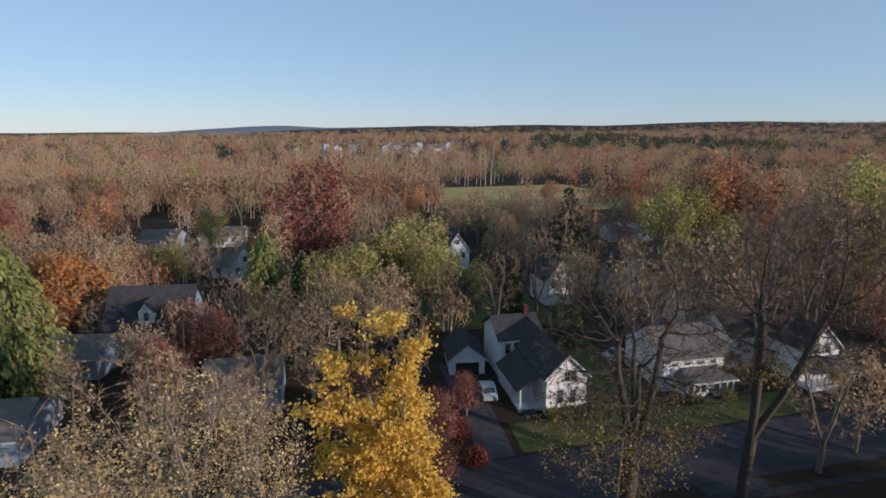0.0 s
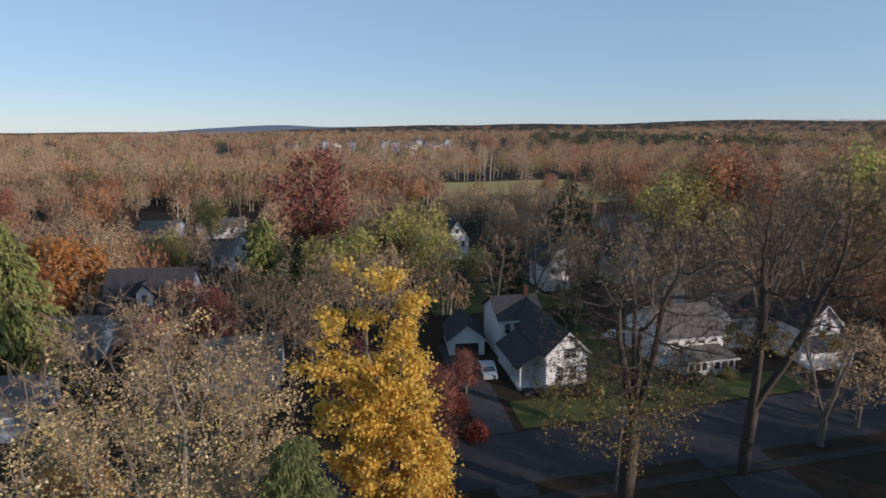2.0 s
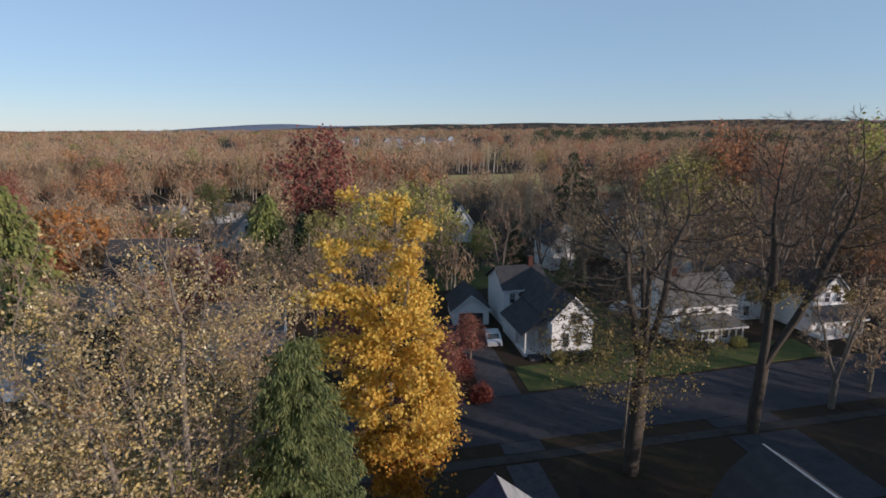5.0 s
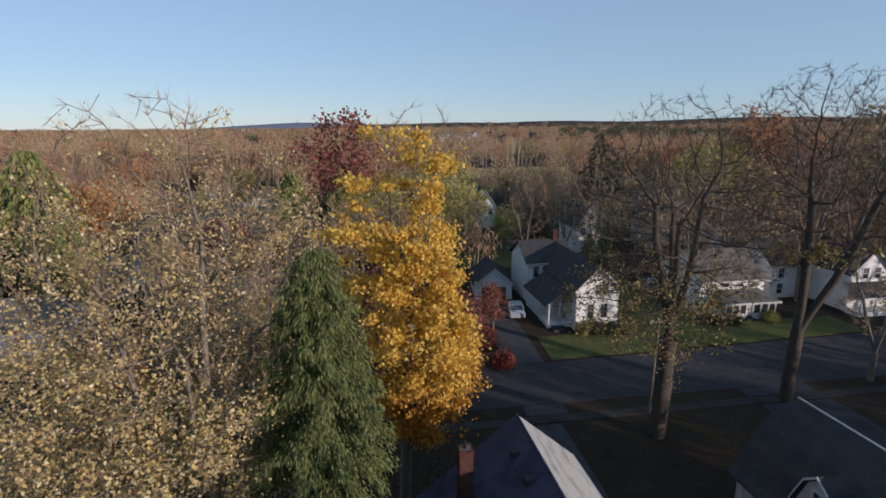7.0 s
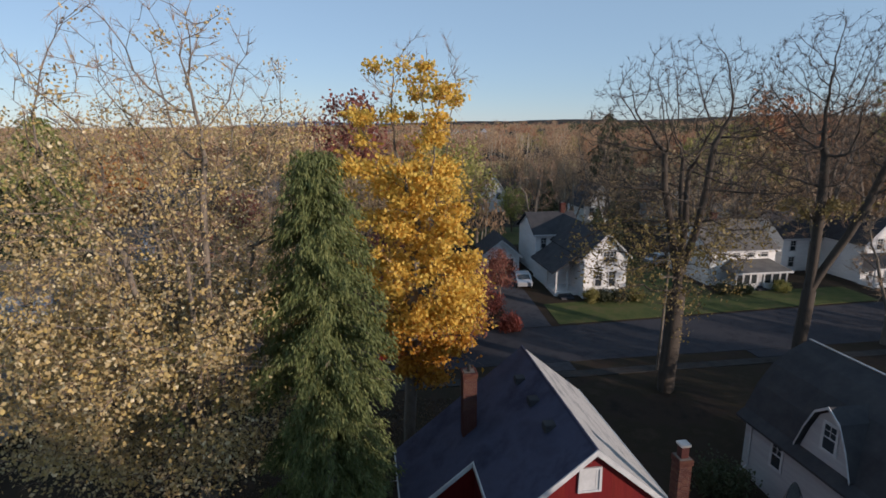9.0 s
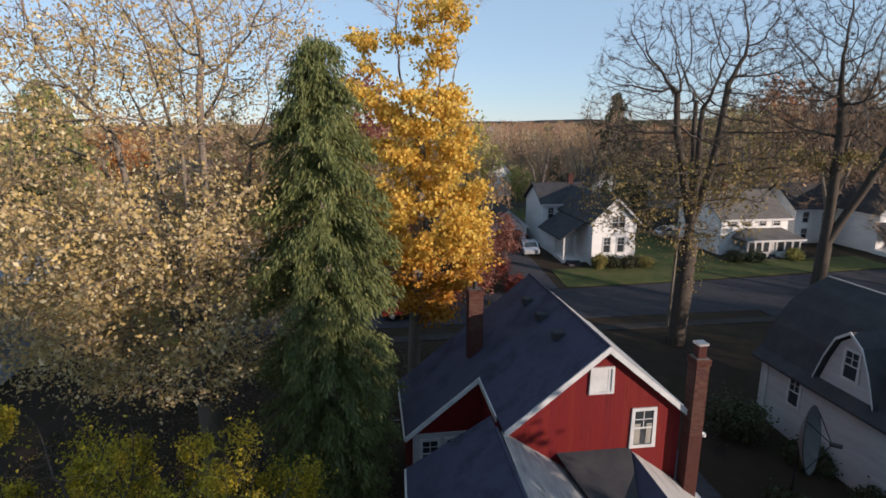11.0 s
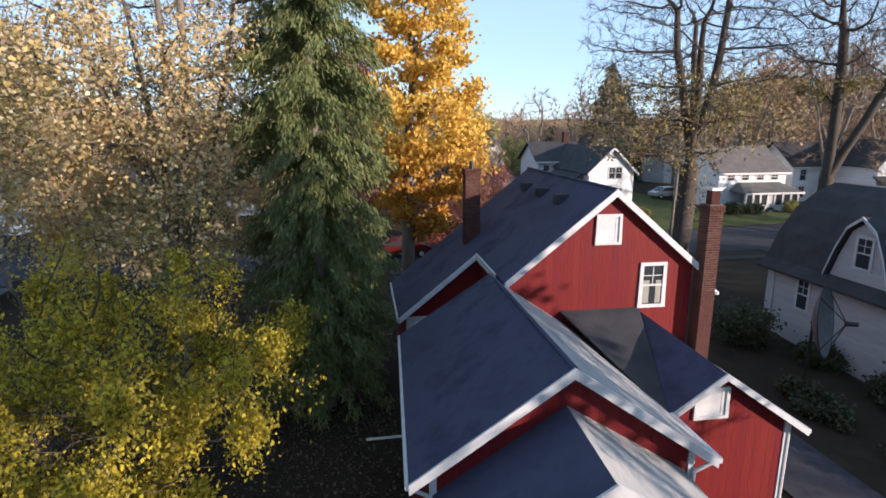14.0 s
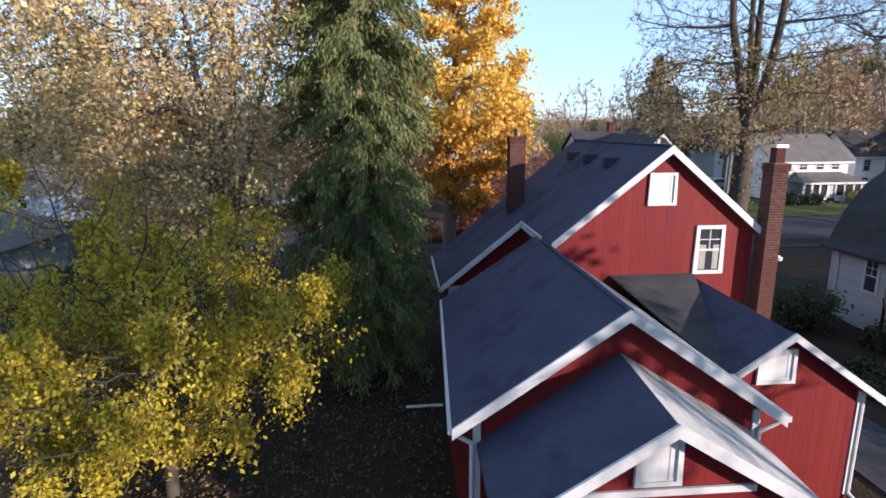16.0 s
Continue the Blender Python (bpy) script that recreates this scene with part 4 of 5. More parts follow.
def fine_twigs(rng, at, out, n, width, lo, hi, spread=0.45, mat=None):
    """Thin tapering twigs that carry on the way of the limbs that bear them."""
    k = rng.integers(0, len(at), n)
    d = out[k] + rng.normal(0, spread, (n, 3)) + np.array([0, 0, 0.22])
    d /= np.linalg.norm(d, axis=1)[:, None]
    b = np.cross(d, rng.normal(0, 1, (n, 3)))
    b /= np.linalg.norm(b, axis=1)[:, None]
    v = np.stack([at[k] - b * width, at[k] + b * width, at[k] + d * rng.uniform(lo, hi, n)[:, None]], 1).reshape(-1, 3)
    return quick_mesh("crown", v, np.arange(3 * n).reshape(n, 3), mat or M_twig)


def sprays(rng, at, count, wide, tall, drop=0.0, uneven=1.4):
    """Leaf places in sprays about the given points; drop lets them hang."""
    w = rng.uniform(0.15, 1.0, len(at)) ** uneven
    k = rng.choice(len(at), count, p=w / w.sum())
    size = rng.uniform(0.55, 1.25, len(at))[k][:, None]
    p = rng.normal(0, 1, (count, 3)) * np.array([wide, wide, tall]) * size
    p[:, 2] -= drop * np.abs(rng.normal(0, 1, count)) * size[:, 0]
    return at[k] + p


def near_trees():
    # pale-leaved tree with several steep stems
    rng = np.random.default_rng(11)
    marks = np.concatenate([egg(rng, 2600, (-0.8, 0.5, 14.0), 7.0, 9.0, 10.3), egg(rng, 400, (-5.5, 0, 9.5), 4.5, 4.5, 5.0)])
    marks = marks[(marks[:, 0] < 4.3 + 0.25 * np.maximum(marks[:, 2] - 17, 0)) & (marks[:, 2] > 4.5)]
    stem = lambda x, y, z: [(x * 0.1, y * 0.1, 6.4), (x * 0.3, y * 0.3, 8.2), (x * 0.55, y * 0.55, 10.2), (x * 0.8, y * 0.8, 12.4), (x, y, z)]
    st, at, out = grow(rng, marks, [[(0, 0, -0.3), (0, 0, 1.5), (0.05, 0, 3.3), (0, 0.05, 5.0)], stem(2.4, 0.6, 15.0), stem(-1.6, -1.4, 15.5), stem(-3.6, 0.6, 14.5), stem(-0.3, 2.2, 16.0), stem(1.0, -1.8, 14.8), stem(-2.6, 2.4, 15.0), stem(0.7, 0.3, 17.0)], 0.46, 0.65, 0.62, 0.01, rise=0.18)
    thin = rng.random(len(at)) < np.clip(1.0 - (at[:, 2] - 12.5) / 4.0, 0.34, 0.75) * np.where(at[:, 2] > 20.0, 0.2, 1)
    cl = sprays(rng, at[thin], 60000, 0.42, 0.36, 0.12, 1.0)
    cl = cl[cl[:, 2] > 3.4]
    high = cl[:, 2] > 14.0
    tree_thing("tree", on(-10.9, 18.6), "tall tree with pale tan autumn leaves", st.mesh("trunk", M_bark),
               [leaves("crown", cl[~high], 0.152, L_tan, rng, 0.5, 0.66), leaves("crown", cl[high], 0.125, L_tan, rng, 0.5, 0.66), fine_twigs(rng, at, out, 14000, 0.009, 0.25, 0.8)])
    # golden maple; shade towards its foot is put into a darker gold leaf
    rng = np.random.default_rng(5)
    lobes = ((1.0, 0, 10.8, 3.5, 3.8, 330), (0.9, 0.2, 15.6, 2.6, 3.4, 230), (1.5, 0.3, 21.4, 2.3, 2.6, 110), (-3.2, -0.4, 18.3, 1.9, 2.4, 110), (-1.0, 0.4, 20.8, 2.0, 2.6, 90), (-1.9, 0.4, 12.6, 2.3, 2.6, 100), (2.3, 0.2, 8.6, 2.6, 2.2, 130), (0.9, 0, 6.6, 2.4, 2.0, 70), (-1.2, 0.2, 16.4, 2.0, 2.2, 70))
    marks = np.concatenate([egg(rng, k, (x, y, z), r, h, h) for x, y, z, r, h, k in lobes])
    st, at, out = grow(rng, marks, [[(0, 0, -0.3), (0, 0, 2.0), (0.1, 0, 4.0), (0.2, 0.1, 6.5), (0.2, 0.1, 9.0), (0.4, 0.1, 11.5), (0.6, 0.1, 14.0)]], 0.36, 0.55, 0.8, rise=0.12)
    full = at[(at[:, 2] < 17.5) | (rng.random(len(at)) < np.where(at[:, 2] > 19, 0.28, 0.4))]
    full = full[(full[:, 0] > -1.6) | (rng.random(len(full)) < 0.6)]
    cl = sprays(rng, full, 33000, 0.34, 0.2, 0.1, 2.2)
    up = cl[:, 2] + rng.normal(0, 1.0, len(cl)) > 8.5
    tree_thing("tree", on(-3.7, 28.0), "golden yellow maple, shade at its foot put into darker gold", st.mesh("trunk", M_bark),
               [leaves("crown", cl[up], 0.21, L_yellow, rng, 0.4, 0.8), leaves("crown", cl[~up], 0.21, L_yellow_shade, rng, 0.4, 0.8), fine_twigs(rng, at, out, 3500, 0.01, 0.3, 0.9)])
    # spruce with hanging twigs
    spruce("tree", on(-5.65, 18.4), "tall dark green spruce with hanging twigs", 19.0, 2.55, 21, 170000, 0.19)
    # low yellow-green tree
    rng = np.random.default_rng(8)
    marks = np.concatenate([egg(rng, 680, (0.7, 0, 5.0), 4.3, 2.9, 3.6, 0.45), egg(rng, 260, (-2.8, 0.4, 5.5), 3.5, 3.2, 3.6, 0.45), egg(rng, 130, (-1.2, -1.2, 3.4), 3.2, 1.4, 1.5)])
    st, at, out = grow(rng, marks, [[(0, 0, -0.3), (0, 0.05, 0.9), (0.1, 0.1, 1.7), (0.2, 0.1, 2.5), (0.3, 0.1, 3.3)]], 0.17, 0.4, 0.55, rise=0.05)
    at = at[at[:, 2] > 1.5]
    cl = sprays(rng, at[rng.random(len(at)) < np.where(at[:, 2] > 6.4, 0.19, 0.28)], 74000, 0.22, 0.18, 0.5, 2.4)
    cl = cl[cl[:, 2] > 1.8 + 0.25 * np.maximum(cl[:, 0], 0) + rng.normal(0, 0.25, len(cl))]
    # Leaves near the crown's middle get a darker green, its inner shade as colour.
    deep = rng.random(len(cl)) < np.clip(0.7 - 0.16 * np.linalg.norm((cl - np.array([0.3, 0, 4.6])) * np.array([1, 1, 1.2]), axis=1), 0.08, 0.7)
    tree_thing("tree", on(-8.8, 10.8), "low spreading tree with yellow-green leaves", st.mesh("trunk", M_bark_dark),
               [leaves("crown", cl[~deep], 0.108, L_ygreen, rng, 1.1, 0.6), leaves("crown", cl[deep], 0.108, L_ygreen_shade, rng, 1.1, 0.6)])
    # big bare trees at the street, the second with a forked trunk
    trunk = [(0, 0, -0.4), (0.0, 0, 1.5), (0.1, 0, 3.5), (0.15, 0.05, 5.5), (0.2, 0.1, 7.5)]
    rise1 = lambda x, y, z: [(0.2, 0.1, 8.4), (0.2 + x * 0.35, 0.1 + y * 0.35, 10.2), (0.2 + x * 0.7, 0.1 + y * 0.7, 12.4), (x, y, 14.6), (x * 1.15, y * 1.15, z)]
    fork = [(0, 0, -0.4), (0, 0, 2.0), (0.1, 0, 4.0), (0.15, 0, 6.0)]
    rise2 = [[(0.15, 0, 8.0), (0.1, 0, 11.0), (0.1, 0.1, 14.0), (-0.1, 0.1, 16.5)], [(0.9, -0.3, 8.0), (2.0, -0.6, 10.5), (3.0, -0.8, 13.2), (3.8, -0.9, 16.0)]]
    for seed, x, y, lines, eggs, thick, leaf, word in (
            (31, 13.8, 36.2, [trunk, rise1(-1.2, 0.2, 17.0), rise1(1.3, -0.3, 17.5), rise1(0.3, 1.4, 16.5), rise1(-0.3, -1.3, 16)], ((3000, (0, 0, 15.4), 7.4, 5.6, 9.0), (550, (-1.8, -0.5, 10.5), 6.2, 3.6, 3.0), (90, (0.4, -0.3, 7.0), 1.4, 3.4, 2.5)), 0.6, 4200, "tall almost bare street tree with a leafy trunk"),
            (47, 26.0, 41.8, [fork] + rise2, ((1700, (-0.6, 0, 18.2), 6.0, 6.4, 8.4), (1400, (4.2, -0.8, 18.4), 5.4, 5.8, 8.2)), 0.5, 2200, "tall almost bare street tree with a forked trunk")):
        rng = np.random.default_rng(seed)
        marks = np.concatenate([egg(rng, *e) for e in eggs])
        st, at, out = grow(rng, marks, lines, thick, 0.6, 0.55, 0.01, rise=0.08)
        low = at[(at[:, 2] < 13.0)]
        cl = sprays(rng, low[rng.random(len(low)) < 0.7], leaf, 0.3, 0.26, 0.2, 1.6)
        tree_thing("tree", on(x, y), word, st.mesh("trunk", M_bark_dark, 0.03),
                   [leaves("crown", cl, 0.19, L_ivy, rng, 0.5, 0.7), fine_twigs(rng, at, out, 20000, 0.009, 0.25, 0.8, 0.5, M_bark_dark)])


def spruce_meshes(seed, height, half, count, size, slim=0.2, shape=0.8, mat=None):
    rng = np.random.default_rng(seed)
    st = Sticks()
    st.add((0, 0, -0.2), (0, 0, height * 0.6), 0.02 * height, 0.011 * height)
    st.add((0, 0, height * 0.6), (0, 0, height), 0.011 * height, 0.02)
    pts, dirs = [], []
    z = height * 0.07
    while z < height * 0.985:
        f = (1 - z / height)
        reach = half * min(1.0, 1.5 * f ** shape + 0.03)
        for k in range(7):
            a = rng.uniform(0, 2 * math.pi)
            L = reach * rng.uniform(0.7, 1.1)
            p0 = np.array([0, 0, z])
            for s in np.linspace(0.15, 1, max(3, int(L * 4))):
                p = p0 + np.array([math.cos(a) * L * s, math.sin(a) * L * s, 0.25 * L * s - 0.5 * L * s * s])
                pts.append(p)
                dirs.append((math.cos(a), math.sin(a)))
            st.add(p0, pts[-1], 0.03, 0.008)
        z += height * 0.017
    pts, dirs = np.array(pts), np.array(dirs)
    k = rng.integers(0, len(pts), count)
    c = pts[k] + rng.normal(0, 0.13, (count, 3))
    down = np.concatenate([dirs[k] * 0.5, -np.ones((count, 1))], 1) + rng.normal(0, 0.35, (count, 3))
    down /= np.linalg.norm(down, axis=1)[:, None]
    b = np.cross(down, rng.normal(0, 1, (count, 3)))
    b /= np.linalg.norm(b, axis=1)[:, None]
    s = (size * rng.uniform(0.6, 1.5, count))[:, None]
    v = np.stack([c, c + b * s * slim + down * s * 0.5, c + down * s, c - b * s * slim + down * s * 0.45], 1).reshape(-1, 3)
    return st.mesh("trunk", M_bark), quick_mesh("crown", v, np.arange(4 * count).reshape(count, 4), mat or L_spruce)


def spruce(name, at, label, height, half, seed, count, size):
    a, b = spruce_meshes(seed, height, half, count, size, 0.11, 0.5)
    return tree_thing(name, at, label, a, [b])


near_trees()


def bare_meshes(seed, top, half, levels, leaf, leaf_mat, leaf_size, bark, clumps=0, above=0.0):
    """A middle-distance tree: limbs, fine twigs, and leaves where it still has them."""
    rng = np.random.default_rng(seed)
    marks = egg(rng, 70 * levels, (0, 0, top * 0.58), half, top * 0.36, top * 0.42)
    stem = lambda x, y: [(x * 0.3, y * 0.3, top * 0.3), (x * 0.7, y * 0.7, top * 0.42), (x, y, top * 0.55)]
    q = half * 0.28
    st, t, out_d = grow(rng, marks, [[(0, 0, -0.5), (0, 0, top * 0.1), (0, 0, top * 0.2)], stem(q, 0), stem(-q, q), stem(-q * 0.3, -q)], 0.02 * top, 0.8, 1.0, 0.02, 0.12)
    out = [fine_twigs(rng, t, out_d, 2000, 0.024, 0.5, 1.4, 0.6)]
    if leaf:
        if clumps:
            cc = t[t[:, 2] > above * top]
            cc = cc[rng.choice(len(cc), clumps)]
            cl = cc[rng.integers(0, len(cc), leaf)] + rng.normal(0, half * 0.16, (leaf, 3))
        else:
            cl = t[rng.integers(0, len(t), leaf)] + rng.normal(0, 0.5, (leaf, 3))
        out.append(leaves("crown", cl, leaf_size, leaf_mat, rng, 0.2, 0.8))
    return st.mesh("trunk", bark, 0.05), out


def middle_trees():
    kinds = {
        "bare": [bare_meshes(100 + i, 17, 4.5, 3, 0, None, 0, M_bark) for i in range(3)],
        "brown": [bare_meshes(120 + i, 16, 4.6, 3, 900, L_brown, 0.42, M_bark) for i in range(3)],
        "rust": [bare_meshes(140 + i, 17, 5.0, 3, 2600, L_rust, 0.5, M_bark, 90) for i in range(2)],
        "olive": [bare_meshes(160 + i, 14, 4.6, 3, 2200, L_olive, 0.45, M_bark, 80) for i in range(2)],
        "orange": [bare_meshes(180, 13, 4.6, 3, 2600, L_orange, 0.45, M_bark, 80)],
        "fir": [(lambda p: (p[0], [p[1]]))(spruce_meshes(220, 17, 4.6, 7000, 0.6, 0.2, 0.6, L_fir))],
        "pine": [bare_meshes(210, 19, 4.0, 3, 1500, L_conifer, 0.5, M_bark, 60, 0.64)],
        "red": [bare_meshes(190, 18, 6.0, 3, 3600, L_red, 0.5, M_bark, 110)],
    }
    words = {"bare": "bare grey-brown autumn tree", "brown": "tree with thin dry brown leaves", "rust": "tree with rust-brown autumn leaves", "olive": "tree with olive-yellow autumn leaves",
             "orange": "tree with bright orange autumn leaves", "red": "large tree with dull red autumn leaves", "spruce": "dark green conifer among bare trees", "pine": "unseen tall pine with a high dark crown, added for shade", "fir": "broad green fir among autumn trees"}
    sp = [spruce_meshes(200 + i, 17, 3.6, 4200, 0.7, mat=L_conifer) for i in range(2)]
    kinds["spruce"] = [(a, [b]) for a, b in sp]
    made = {}
    rng = np.random.default_rng(77)

    def put(kind, x, y, height):
        i = int(rng.integers(0, len(kinds[kind])))
        base = {"bare": 17, "brown": 16, "rust": 17, "olive": 14, "orange": 13, "red": 18, "spruce": 17, "pine": 19, "fir": 17}[kind]
        m = pose(*on(x, y, 0.2), 0, 0, rng.uniform(0, 360)) @ Matrix.Scale(height / base, 4)
        if (kind, i) not in made:
            tr, cr = kinds[kind][i]
            made[(kind, i)] = tree_thing("tree", (0, 0, 0), words[kind], tr, cr, group="trees of the wooded neighbourhood")
            made[(kind, i)].matrix_world = m
        else:
            c = copy_thing(made[(kind, i)], Matrix.Identity(4))
            c.matrix_world = m
    # trees that stand out
    for kind, x, y, hh in (("red", -27, 112, 26), ("fir", -29, 88, 15), ("spruce", -23, 86, 12), ("fir", -47, 55, 19.5), ("red", -31, 56, 9), ("red", 2.2, 55, 5.5), ("bare", 52, 76, 25), ("brown", 61, 86, 25), ("bare", 45, 72, 23), ("olive", 74, 97, 26), ("bare", 67, 78, 25), ("brown", 82, 94, 26), ("olive", 70, 88, 22), ("bare", 57, 92, 24), ("brown", 90, 88, 24), ("red", -0.5, 49, 6.5), ("olive", -12, 92, 14), ("olive", -19, 84, 12), ("olive", -4, 98, 18), ("olive", -2, 88, 14),
                           ("orange", -54, 76, 14), ("orange", -60, 80, 13), ("rust", -55, 72, 10), ("spruce", -49, 52, 13), ("spruce", -53, 48, 14), ("spruce", -56, 56, 12), ("olive", -62, 74, 11),
                           ("rust", 69, 138, 28), ("rust", 78, 134, 24), ("olive", 58, 132, 22), ("spruce", 84, 138, 23), ("spruce", 24.5, 104, 22), ("spruce", 27.5, 106, 17), ("brown", 66, 84, 16), ("bare", 22, 100, 22),
                           ("spruce", 97, 133, 20), ("spruce", 103, 138, 20), ("spruce", 92, 126, 16), ("spruce", 99, 127, 17), ("rust", 84, 96, 15), ("rust", 60, 66, 13), ("olive", -40, 118, 11), ("orange", -38, 116, 12),
                           ("bare", 8, 78, 15), ("bare", 20, 80, 17), ("bare", 15, 86, 15), ("brown", 27, 76, 15), ("bare", 33, 70, 20), ("bare", 41, 66, 20), ("brown", 38, 74, 18), ("bare", 27, 66, 17),
                           ("bare", 46, 78, 20), ("bare", 52, 82, 19), ("brown", 58, 88, 19), ("bare", 64, 74, 18), ("bare", 61, 52, 15), ("rust", 70, 57, 9), ("bare", 36, 46, 14), ("brown", 41, 48.5, 12),
                           ("red", -9, 50, 9), ("red", 0, 43, 6), ("brown", -15, 58, 12), ("red", -32, 66, 10), ("red", -26, 62, 10), ("brown", -22, 72, 11), ("brown", -14, 70, 13), ("bare", -10, 66, 14),
                           ("bare", -5, 62, 14), ("brown", -7, 74, 13), ("bare", 0, 80, 12), ("bare", -20, 56, 13), ("bare", -17, 44, 13), ("brown", -28, 50, 11), ("brown", -35, 60, 10), ("bare", -40, 92, 14),
                           ("bare", -47, 100, 13), ("brown", -57, 92, 13), ("brown", -62, 104, 13), ("bare", -70, 96, 14), ("brown", -80, 90, 13), ("brown", -74, 112, 14), ("orange", -24, 30, 9),
                           ("olive", -16, 27, 8), ("bare", -21, 38, 13), ("brown", -28, 36, 10), ("spruce", 12, 92, 10), ("olive", 6, 96, 9), ("red", 78, 70, 10), ("spruce", 16, 74, 7), ("spruce", 19, 75, 8), ("bare", 20, 88, 13), ("brown", 24, 90, 12), ("bare", 34, 93, 14), ("brown", -52, 57, 9), ("brown", -44, 57, 8), ("brown", 12, 172, 15), ("bare", 20, 176, 15), ("brown", 28, 174, 16), ("bare", 36, 178, 15), ("brown", 18, 165, 13), ("brown", 42, 176, 14), ("brown", -19, 47, 9), ("bare", -25, 46, 10), ("brown", -24, 50.5, 8), ("olive", -8, 94, 15), ("olive", -15, 88, 13), ("olive", 52, 126, 20), ("olive", 63, 136, 22), ("bare", 46, 112, 19), ("bare", 30, 118, 18), ("olive", 90, 108, 14), ("bare", -38, 52, 9), ("brown", -36, 70, 9), ("bare", -48, 70, 9)):
        put(kind, x + rng.normal(0, 0.4), y + rng.normal(0, 0.4), hh)
    # the woods behind
    n = 0
    spots = []
    houses = [(3.4, 128), (3.4, 105), (-46, 125), (-44, 103), (-41, 74), (21, 99), (36, 105), (56, 161), (-62, 153), (-78, 149), (88, 88), (92, 115)]
    while n < 110:
        y = 95 + 190 * rng.random() ** 1.3
        x = rng.uniform(-1.05, 1.05) * (y + 10)
        u, v = (Vector((x, y, 0)) - HO).dot(HX), (Vector((x, y, 0)) - HO).dot(HY)
        if 36 < u < 160 and 186 < v < 288 or any(abs(x - a) < 7 and -16 < y - b < 9 for a, b in houses) or any(math.hypot(x - a, y - b) < 4.2 for a, b in spots):
            continue
        if x > 100 and abs(y - 178 - (x - 120) * 0.375) < 26:
            continue
        spots.append((x, y))
        w = rng.random()
        kind = "bare" if w < 0.34 else "brown" if w < 0.68 else "rust" if w < 0.84 else "olive" if w < 0.95 else "spruce" if w < 0.97 else "red"
        put(kind, x, y, rng.uniform(11, 17) if y < 200 else rng.uniform(13, 20))
        n += 1
    # unseen tall trees, added behind the first camera to lay shade over the gardens
    for k in range(44):
        a = radians(rng.uniform(20, 112))
        d = rng.uniform(44, 95)
        x, y = 6 + d * math.sin(a), 4 - d * math.cos(a)
        put("brown" if rng.random() < 0.5 else "rust", x, y, 0.2 * d * rng.uniform(0.85, 1.2))
    # Unseen pines, added so that high crowns shade and low sun passes.
    for x, y, hh in ((22, -1, 19), (18.5, 2.5, 14.5), (21, -7.5, 20)):
        put("pine", x, y, hh)
    # Unseen trees added on the right, to shade street and gambrel house.
    for x, y, hh in ((44, 27, 13), (48, 22, 14), (30, 11, 10), (27, 9.5, 8.5), (33, 13.5, 10), (38, 16, 12), (36, 21, 11.5), (41, 12, 12), (37, 18.5, 11)):
        put("brown", x, y, hh)


middle_trees()


